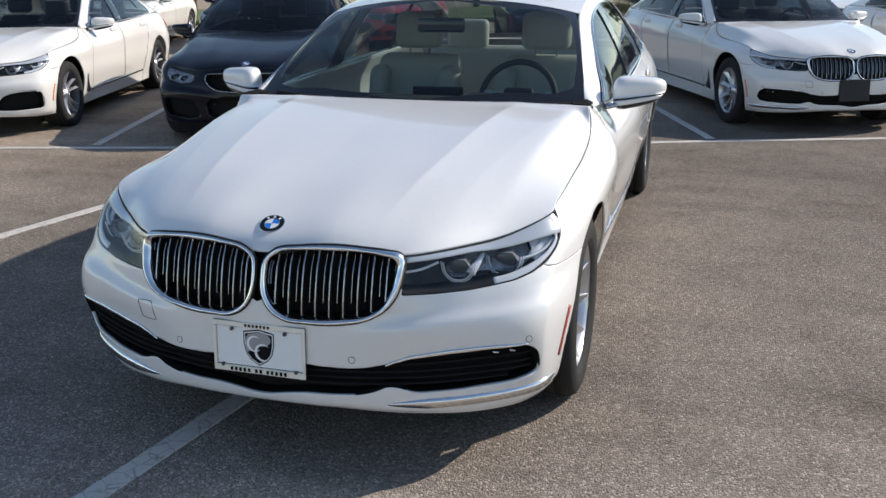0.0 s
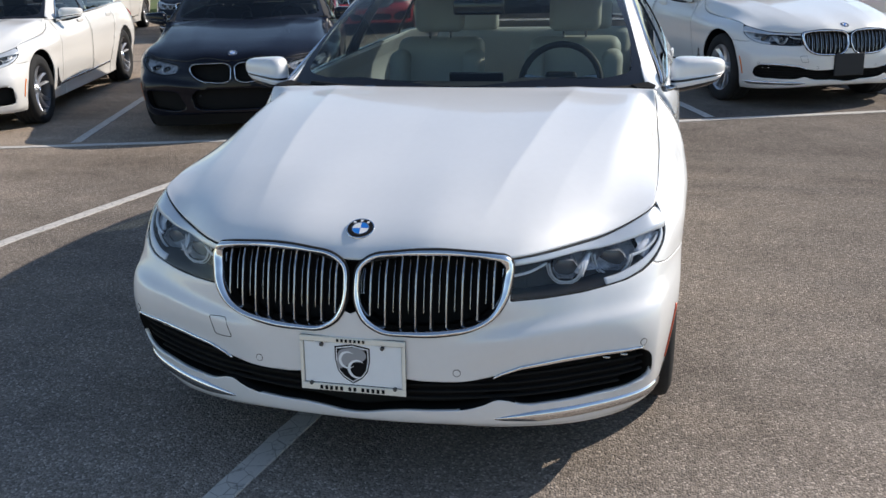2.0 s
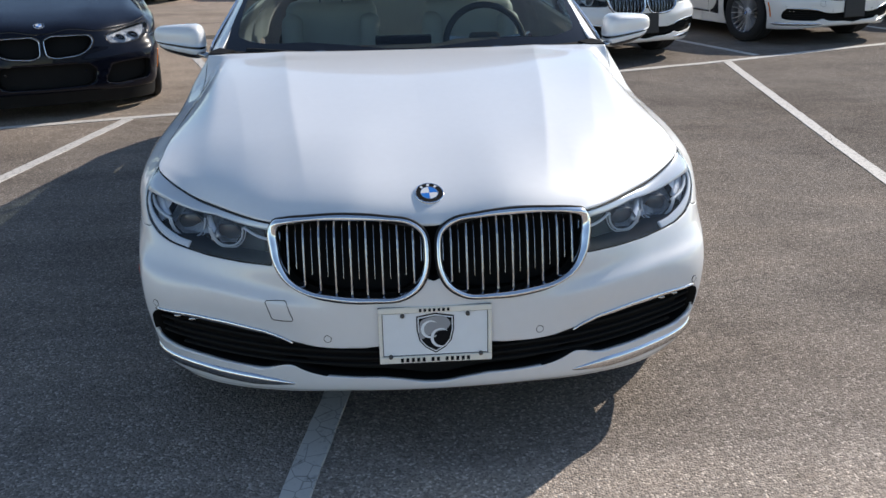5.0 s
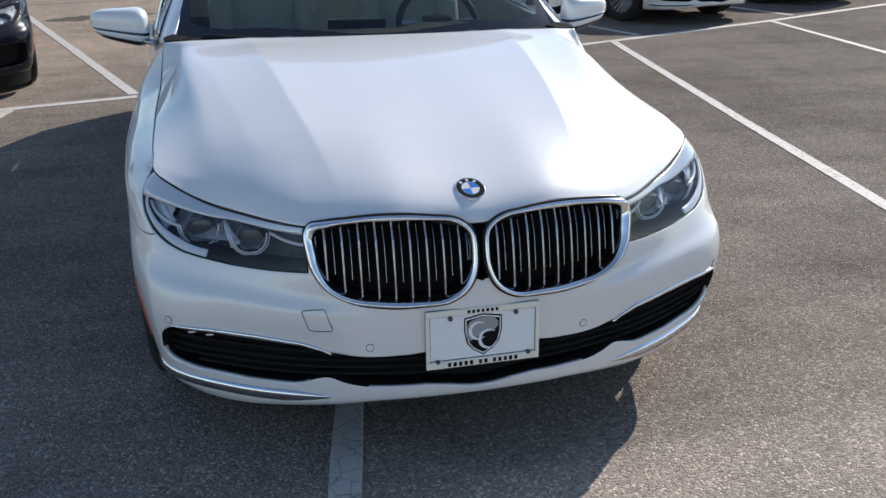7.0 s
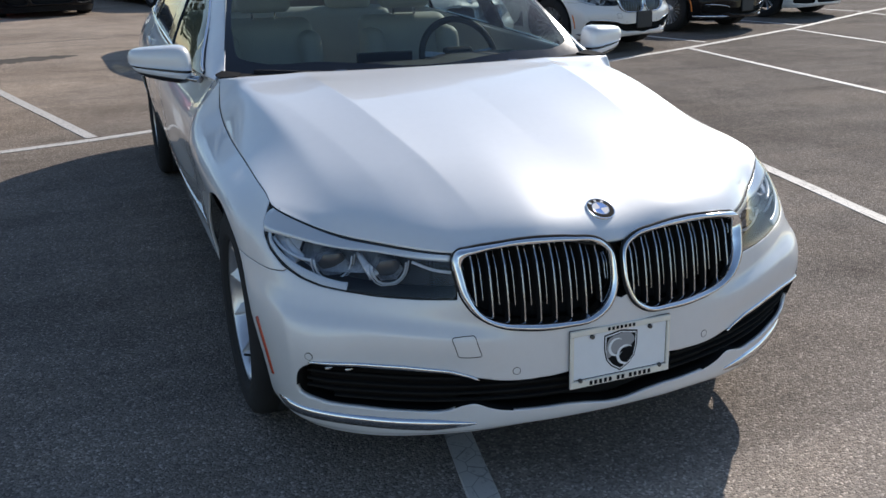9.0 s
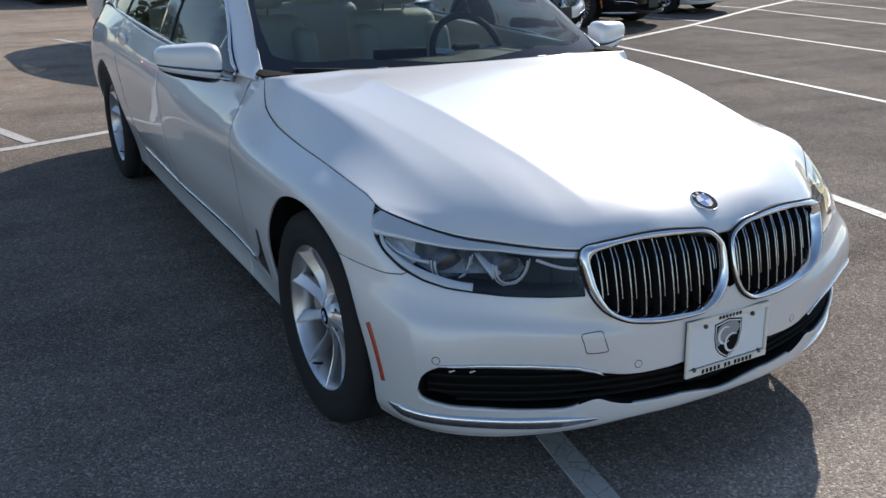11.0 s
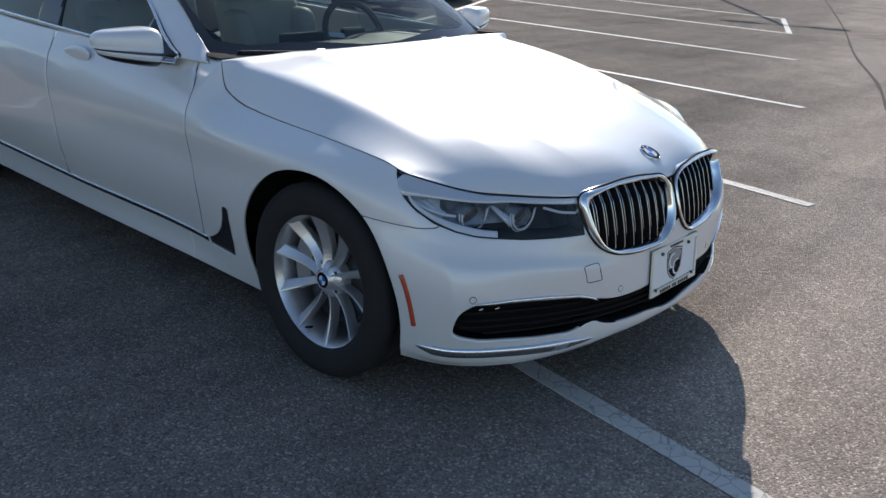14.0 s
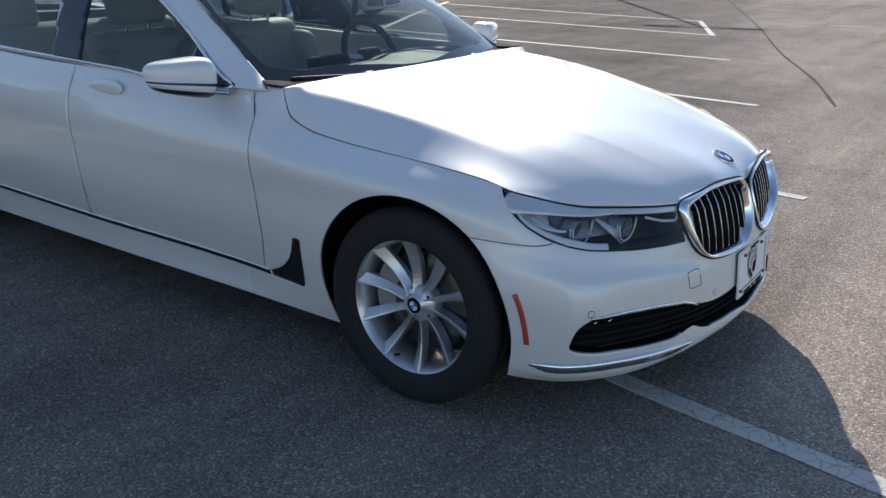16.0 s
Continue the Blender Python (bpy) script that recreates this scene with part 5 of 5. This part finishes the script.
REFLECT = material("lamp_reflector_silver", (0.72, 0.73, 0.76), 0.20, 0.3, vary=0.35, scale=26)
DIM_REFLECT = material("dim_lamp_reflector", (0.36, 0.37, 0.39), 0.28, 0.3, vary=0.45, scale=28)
SMOKE = material("smoked_projector_glass", (0.075, 0.072, 0.070), 0.08, 0.0, 0.8, vary=0.2, scale=30)
LID = material("pale_lamp_lid", (0.74, 0.75, 0.77), 0.22, 0.3, 1.0, vary=0.03, scale=30)
BADGE_GREY = material("shield_grey_print", (0.30, 0.31, 0.33), 0.35, vary=0.05, scale=40)

main_car = build_car("white_sedan", "pearl white luxury sedan with chrome kidney grille parked across a line", "sedan", WHITE, "turbine")

# ---- the car park ----
def asphalt():
    m = bpy.data.materials.new("asphalt")
    m.use_nodes = True
    nt = m.node_tree
    b = nt.nodes["Principled BSDF"]
    co = nt.nodes.new("ShaderNodeTexCoord")

    def noise_(scale, detail=4, rough=.6):
        n = nt.nodes.new("ShaderNodeTexNoise")
        n.inputs["Scale"].default_value, n.inputs["Detail"].default_value, n.inputs["Roughness"].default_value = scale, detail, rough
        nt.links.new(co.outputs["Object"], n.inputs["Vector"])
        return n

    def ramp(src, stops):
        r = nt.nodes.new("ShaderNodeValToRGB")
        while len(r.color_ramp.elements) < len(stops):
            r.color_ramp.elements.new(.5)
        for e, (p, c) in zip(r.color_ramp.elements, stops):
            e.position, e.color = p, (*c, 1)
        nt.links.new(src, r.inputs["Fac"])
        return r

    def mix(kind, a, bsock, fac=1.0):
        x = nt.nodes.new("ShaderNodeMix")
        x.data_type, x.blend_type = "RGBA", kind
        x.inputs["Factor"].default_value = fac
        nt.links.new(a, x.inputs["A"])
        nt.links.new(bsock, x.inputs["B"])
        return x.outputs["Result"]

    stones = nt.nodes.new("ShaderNodeTexVoronoi")
    stones.inputs["Scale"].default_value = 140
    nt.links.new(co.outputs["Object"], stones.inputs["Vector"])
    chip = nt.nodes.new("ShaderNodeSeparateColor")
    nt.links.new(stones.outputs["Color"], chip.inputs["Color"])
    base = ramp(chip.outputs["Red"], [(0, (.118, .103, .091)), (.45, (.182, .159, .140)), (.86, (.232, .202, .177)), (1, (.38, .333, .295))])
    big = ramp(noise_(.35, 5).outputs["Fac"], [(.3, (.72, .70, .68)), (.5, (1, 1, 1)), (.72, (1.18, 1.15, 1.1))])
    mid = ramp(noise_(2.3, 6, .7).outputs["Fac"], [(.28, (.78, .77, .76)), (.5, (1, 1, 1)), (.75, (1.12, 1.1, 1.08))])
    fine = ramp(noise_(260, 2).outputs["Fac"], [(.25, (.75, .75, .75)), (.75, (1.25, 1.25, 1.25))])
    c = mix("MULTIPLY", base.outputs["Color"], big.outputs["Color"])
    c = mix("MULTIPLY", c, mid.outputs["Color"])
    mp = nt.nodes.new("ShaderNodeMapping")
    mp.inputs["Rotation"].default_value = (0, 0, radians(-19))
    mp.inputs["Scale"].default_value = (.22, 1.9, 1)
    nt.links.new(co.outputs["Object"], mp.inputs["Vector"])
    sn = noise_(1.0, 5, .65)
    nt.links.new(mp.outputs["Vector"], sn.inputs["Vector"])
    streak = ramp(sn.outputs["Fac"], [(.3, (.80, .80, .80)), (.5, (1, 1, 1)), (.7, (1.16, 1.14, 1.11))])
    c = mix("MULTIPLY", c, streak.outputs["Color"])
    c = mix("MULTIPLY", c, fine.outputs["Color"], .65)
    # the driving lane in front of the stalls is paler; its edge wanders
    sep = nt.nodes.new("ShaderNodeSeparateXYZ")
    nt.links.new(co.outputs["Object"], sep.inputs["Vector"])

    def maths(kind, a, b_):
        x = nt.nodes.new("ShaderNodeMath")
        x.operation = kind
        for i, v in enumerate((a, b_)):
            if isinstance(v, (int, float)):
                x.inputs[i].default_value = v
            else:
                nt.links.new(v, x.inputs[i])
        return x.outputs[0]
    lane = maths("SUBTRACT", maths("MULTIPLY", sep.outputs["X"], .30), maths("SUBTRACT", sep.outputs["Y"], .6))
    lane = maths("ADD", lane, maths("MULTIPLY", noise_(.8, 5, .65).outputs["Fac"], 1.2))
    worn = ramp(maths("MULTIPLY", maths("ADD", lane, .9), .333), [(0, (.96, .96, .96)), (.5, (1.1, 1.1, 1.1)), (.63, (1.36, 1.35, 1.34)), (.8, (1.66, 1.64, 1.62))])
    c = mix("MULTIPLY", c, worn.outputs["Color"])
    # paler and more tan towards the west end of the rows
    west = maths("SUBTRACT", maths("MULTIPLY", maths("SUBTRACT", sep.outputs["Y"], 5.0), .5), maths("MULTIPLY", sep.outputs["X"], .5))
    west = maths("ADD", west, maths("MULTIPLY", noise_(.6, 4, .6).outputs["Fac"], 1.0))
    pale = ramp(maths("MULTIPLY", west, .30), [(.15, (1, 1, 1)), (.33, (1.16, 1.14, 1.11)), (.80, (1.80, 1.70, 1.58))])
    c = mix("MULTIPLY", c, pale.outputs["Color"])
    nt.links.new(c, b.inputs["Base Color"])
    b.inputs["Roughness"].default_value = .92
    b.inputs["Specular IOR Level"].default_value = .03
    bp = nt.nodes.new("ShaderNodeBump")
    bp.inputs["Strength"].default_value, bp.inputs["Distance"].default_value = .95, .004
    nt.links.new(stones.outputs["Distance"], bp.inputs["Height"])
    bp.invert = True
    nt.links.new(bp.outputs["Normal"], b.inputs["Normal"])
    return m


def line_paint():
    m = material("worn_white_road_paint", (0.62, 0.60, 0.56), 0.7)
    nt = m.node_tree
    b = nt.nodes["Principled BSDF"]
    co = nt.nodes.new("ShaderNodeTexCoord")
    n = nt.nodes.new("ShaderNodeTexNoise")
    n.inputs["Scale"].default_value, n.inputs["Detail"].default_value, n.inputs["Roughness"].default_value = 22, 8, .75
    r = nt.nodes.new("ShaderNodeValToRGB")
    r.color_ramp.elements[0].position, r.color_ramp.elements[0].color = .30, (.22, .205, .19, 1)
    r.color_ramp.elements[1].position, r.color_ramp.elements[1].color = .46, (.53, .50, .465, 1)
    nt.links.new(co.outputs["Object"], n.inputs["Vector"])
    nt.links.new(n.outputs["Fac"], r.inputs["Fac"])
    v = nt.nodes.new("ShaderNodeTexVoronoi")
    v.feature = "DISTANCE_TO_EDGE"
    v.inputs["Scale"].default_value = 16
    w = nt.nodes.new("ShaderNodeMapRange")
    w.inputs["From Max"].default_value = .035
    w.inputs["To Min"].default_value = .45
    nt.links.new(co.outputs["Object"], v.inputs["Vector"])
    nt.links.new(v.outputs["Distance"], w.inputs["Value"])
    x = nt.nodes.new("ShaderNodeMix")
    x.data_type, x.blend_type = "RGBA", "MULTIPLY"
    x.inputs["Factor"].default_value = 1
    nt.links.new(r.outputs["Color"], x.inputs["A"])
    nt.links.new(w.outputs["Result"], x.inputs["B"])
    nt.links.new(x.outputs["Result"], b.inputs["Base Color"])
    return m


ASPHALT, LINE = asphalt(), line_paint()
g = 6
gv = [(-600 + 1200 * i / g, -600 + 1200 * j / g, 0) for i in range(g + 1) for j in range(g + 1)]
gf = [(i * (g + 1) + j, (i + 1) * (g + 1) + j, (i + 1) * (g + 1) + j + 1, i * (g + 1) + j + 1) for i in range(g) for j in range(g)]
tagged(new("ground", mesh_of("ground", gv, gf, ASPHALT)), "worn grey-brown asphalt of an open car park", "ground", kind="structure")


def stripe(pts, width=0.088):
    """A painted line on the ground, a thin slab with slightly ragged edges."""
    p = np.array(pts, float)
    k = np.concatenate([[0], np.cumsum(np.linalg.norm(np.diff(p, axis=0), axis=1))])
    n = max(int(k[-1] / .12), 4)
    t = np.linspace(0, k[-1], n)
    q = np.column_stack([np.interp(t, k, p[:, 0]), np.interp(t, k, p[:, 1])])
    d = np.gradient(q, axis=0)
    d /= np.linalg.norm(d, axis=1)[:, None]
    w = np.column_stack([d[:, 1], -d[:, 0]])
    rag = np.random.RandomState(int(abs(p[0, 0]) * 100) + 3)
    vs = []
    for z in (0.001, 0.0045):
        for s in (-1, 1):
            e = width / 2 + rag.uniform(-.003, .003, n)
            vs += [(*a, z) for a in q + w * (s * e)[:, None]]
    fs = []
    for i in range(n - 1):
        fs += [(2 * n + i + 1, 2 * n + i, 3 * n + i, 3 * n + i + 1), (i, 2 * n + i, 2 * n + i + 1, i + 1), (n + i + 1, 3 * n + i + 1, 3 * n + i, n + i)]
    fs = [f[::-1] for f in fs]
    tagged(new("parking_line", mesh_of("parking_line", vs, fs, LINE, False)), "worn white painted parking line on the asphalt", "parking line", "parking lines", "structure")


ROW = [(-16, .75), (-4.9, 4.30), (-1.3, 5.22), (1.36, 6.20), (3.56, 6.95), (6.2, 8.0), (9.1, 9.28), (12.6, 11.1), (16, 12.7)]
stripe(ROW, .09)
for a, b in (((-.553, -.95), (.62, 5.85)), ((5.57, 1.65), (6.17, 7.95)), ((8.83, 3.0), (9.12, 9.22)), ((-3.30, -.5), (-2.17, 4.95)), ((11.96, 4.33), (12.5, 11.0)), ((14.59, 5.5), (15.3, 12.3)), ((-6.2, -1.8), (-5.1, 4.2))):
    stripe([a, b])
stripe([(2.486, .43), (2.64, 1.5), (2.95, 3.47), (3.53, 6.91)])
stripe([(11.9, 4.30), (14.65, 5.53)])
for i, (x, y) in enumerate(((-9.6, 2.85), (-6.9, 3.7), (-4.15, 4.56), (-1.30, 5.26), (1.38, 6.26), (4.02, 7.2), (6.8, 8.35), (9.7, 9.6), (12.6, 11.15))):
    stripe([(x - .01, y + .05), (x - 1.75, y + 5.4)])
stripe([(15.26, 3.20), (15.62, 2.64)], .10)


def seam(pts, width, name, label, mat):
    """A dark repaired joint or stain on the asphalt, a film with a wandering edge."""
    p = rounded(pts, 8, closed=False)
    d = np.gradient(p, axis=0)
    d /= np.linalg.norm(d, axis=1)[:, None]
    w = np.column_stack([d[:, 1], -d[:, 0]])
    rs = np.random.RandomState(11)
    ww = np.broadcast_to(np.asarray(width, float), (len(p),)) * rs.uniform(.7, 1.3, len(p)) / 2
    a, b = p + w * ww[:, None], p - w * ww[:, None]
    n = len(p)
    vs = [(*q, .0012) for q in a] + [(*q, .0012) for q in b]
    tagged(new(name, mesh_of(name, vs, [(i, i + 1, n + i + 1, n + i) for i in range(n - 1)], mat)), label, name.replace("_", " "), kind="structure")


TAR = material("dark_asphalt_seam", (0.100, 0.088, 0.075), 0.95, spec=0.1, vary=.25, scale=5, bump=.6, bump_scale=120)
seam([(22.0, 7.4), (13.35, 3.91), (9.9, 2.6), (7.36, 1.52), (6.4, 1.18), (5.97, 1.03)], .035, "pavement_seam", "dark seam in the asphalt", TAR)
seam([(-2.75, 9.95), (-2.4, 10.1), (-2.08, 10.24), (-1.7, 10.35), (-1.4, 10.45)], np.interp(np.linspace(0, 1, 33), [0, .15, .5, .85, 1], [.03, .35, .5, .35, .03]), "oil_stain", "dark oil stain on the asphalt", TAR)
seam([(-9, 10.2), (-5, 11.2), (-1, 12.4), (3, 13.6)], .05, "pavement_seam", "dark seam in the asphalt", TAR)


# ---- the other cars ----
def repaint(car, old, paint):
    for o in car.children_recursive:
        if o.type == "MESH" and o.material_slots and o.material_slots[0].material == old:
            o.material_slots[0].link = "OBJECT"
            o.material_slots[0].material = paint
    return car


HEAD = radians(18.2)


def stall(x, y, turn=0.0):
    """Pose of a car of the facing row whose front axle has its middle at (x, y)."""
    a = HEAD + radians(turn)
    return pose(x + math.sin(a) * .872, y - math.cos(a) * .872, 0, 0, 0, math.degrees(a))


neighbour = build_car("white_sedan_with_bracket", "white luxury sedan with a bare black plate bracket", "sedan", WHITE_2, "turbine", stall(2.325, 7.67, 4.0), "bracket", group="cars in the facing row", marker=AMBER)
neighbour.name = "parked_sedan"
second = build_car("parked_sedan", "white sedan with many-spoked silver wheels and a plate bracket", "sedan", WHITE_2, "multi", stall(5.12, 8.66), "bracket", group="cars in the facing row", marker=AMBER)
convertible = build_car("convertible", "dark blue coupe with black folding roof and dark grille", "coupe", NAVY, "five", stall(-3.02, 5.78), "none", soft_top=True, group="cars in the facing row", marker=AMBER, grille_bars=False)
convertible.scale = (1, 1, .945)
sport = build_car("sport_sedan", "white sedan with double-spoke wheels and large black bumper openings", "sport", WHITE_2, "double", stall(-5.96, 5.26), "none", group="cars in the facing row", marker=AMBER)
black = repaint(copy_thing(second, stall(7.95, 10.08)), WHITE_2, BLACK_PAINT)
tagged(black, "black sedan with many-spoked silver wheels in the facing row")
far_white = copy_thing(sport, stall(10.9, 11.35))
tagged(far_white, "white sedan with black bumper openings at the row's end")


def second_row(x, donor, old, paint, label, dy=0.0):
    c = repaint(copy_thing(donor, pose(x, 16.2 + .35 * (x + 1.7) + dy, 0, 0, 0, 18)), old, paint)
    return tagged(c, label, "car", "cars in the second row")


second_row(-1.75, convertible, NAVY, BLACK_PAINT, "black coupe in the second row")
second_row(1.15, second, WHITE_2, BLACK_PAINT, "black sedan in the second row")
second_row(-4.7, sport, WHITE_2, RED, "bright red car in the second row")
second_row(-7.9, second, WHITE_2, NAVY, "dark blue car behind the convertible")
second_row(-10.9, neighbour, WHITE_2, WHITE_2, "white sedan in the second row", .6)
second_row(4.1, second, WHITE_2, WHITE_2, "white sedan in the second row")
second_row(7.0, convertible, NAVY, BLACK_PAINT, "black car in the second row")
second_row(-13.8, sport, WHITE_2, SILVER_PAINT, "silver car in the second row")


# ---- the lamp post beyond the lot, known by its shadow ----
def lamp_post(x, y, h, turn):
    steel = material("dark_bronze_steel", (0.05, 0.045, 0.04), 0.5, 0.6, vary=0.1, scale=6)
    post = thing("street_lamp", "tall dark steel lamp post with two lamp heads", "street lamp", pose(x, y, 0, 0, 0, turn))
    v, f = tube([(0, 0, 0), (0, 0, h * .5), (0, 0, h)], [.075, .065, .05], 12)
    child("pole", mesh_of("pole", v, f, steel), post)
    bm = bmesh.new()
    bmesh.ops.create_cone(bm, segments=20, radius1=.3, radius2=.26, depth=.8, cap_ends=True)
    bmesh.ops.translate(bm, verts=bm.verts, vec=(0, 0, .4))
    part("footing", bm, material("lamp_concrete", (0.35, 0.34, 0.32), 0.9, vary=.15, scale=6), post, "round concrete footing")
    for s in (1, -1):
        part("arm", box_bm(min(0, s * .45), max(0, s * .45), -.03, .03, h - .1, h - .04, .01), steel, post)
        part("lamp_head", box_bm(min(s * .45, s * 1.08), max(s * .45, s * 1.08), -.11, .11, h - .13, h - .02, .03), steel, post)
    return post


_h = 8.0
_l = _h / math.tan(SUN_EL)
lamp_post(13.2 + .81 * _l, 4.91 + .585 * _l, _h, math.degrees(math.atan2(-2.07, .59)))


# ---- the verge behind the rows ----
def verge():
    grass = material("dry_grass", (0.10, 0.13, 0.045), 0.9, vary=.35, scale=1.5)
    rs = np.random.RandomState(5)
    d = np.array([math.cos(radians(19)), math.sin(radians(19))])
    n = np.array([-d[1], d[0]])
    o = np.array([-2.0, 27.0])
    k = 60
    vs, fs = [], []
    for i in range(k + 1):
        t = -45 + 100 * i / k
        for w, z in ((0, .002), (.0, .13), (.15, .15), (2.2, .3), (5, .32), (9, .16), (9.2, .0)):
            q = o + d * t + n * w
            vs.append((q[0], q[1], z + (rs.uniform(-.03, .03) if w > 1 else 0)))
    m = 7
    for i in range(k):
        for j in range(m - 1):
            fs.append((i * m + j, (i + 1) * m + j, (i + 1) * m + j + 1, i * m + j + 1))
    tagged(new("verge", mesh_of("verge", vs, fs, grass)), "kerbed strip of dry green grass behind the cars", "grass", kind="structure")
    # low trees beyond the verge
    bark = material("grey_bark", (0.13, 0.10, 0.08), 0.9, vary=.25, scale=9)
    leaf = material("dark_foliage", (0.05, 0.075, 0.028), 0.7, vary=.35, scale=4)
    for i in range(9):
        c = o + d * (-34 + 9.5 * i + rs.uniform(-2, 2)) + n * (4.5 + rs.uniform(-1, 1))
        tree = thing("tree", "leafy green tree on the verge", "tree", pose(c[0], c[1], .25), "trees on the verge")
        h = rs.uniform(4.5, 6)
        v, f = tube([(0, 0, -.1), (.05, 0, h * .35), (.1, .08, h * .7)], [.14, .10, .04], 8)
        child("trunk", mesh_of("trunk", v, f, bark), tree)
        for j in range(4):
            a = rs.uniform(0, 6.28)
            v, f = tube([(.06, .02, h * (.3 + .08 * j)), (.8 * math.cos(a), .8 * math.sin(a), h * (.45 + .1 * j))], [.05, .015], 6)
            child("limb", mesh_of("limb", v, f, bark), tree)
        lv, lf = [], []
        for _ in range(1400):
            u = rs.normal(size=3)
            u /= np.linalg.norm(u)
            r = rs.uniform(.45, 1.0) ** .5
            b = u * r * [1.7, 1.7, h * .36] * (1 + .25 * math.sin(3 * u[0] + 5 * u[1])) + [0, 0, h * .68]
            e1, e2 = rs.normal(size=3) * .13, rs.normal(size=3) * .09
            q = len(lv)
            lv += [b - e1, b - e2, b + e1, b + e2]
            lf.append((q, q + 1, q + 2, q + 3))
        crown = child("crown", mesh_of("crown", lv, lf, leaf, False), tree)
        crown["kind"] = "stuff"


verge()
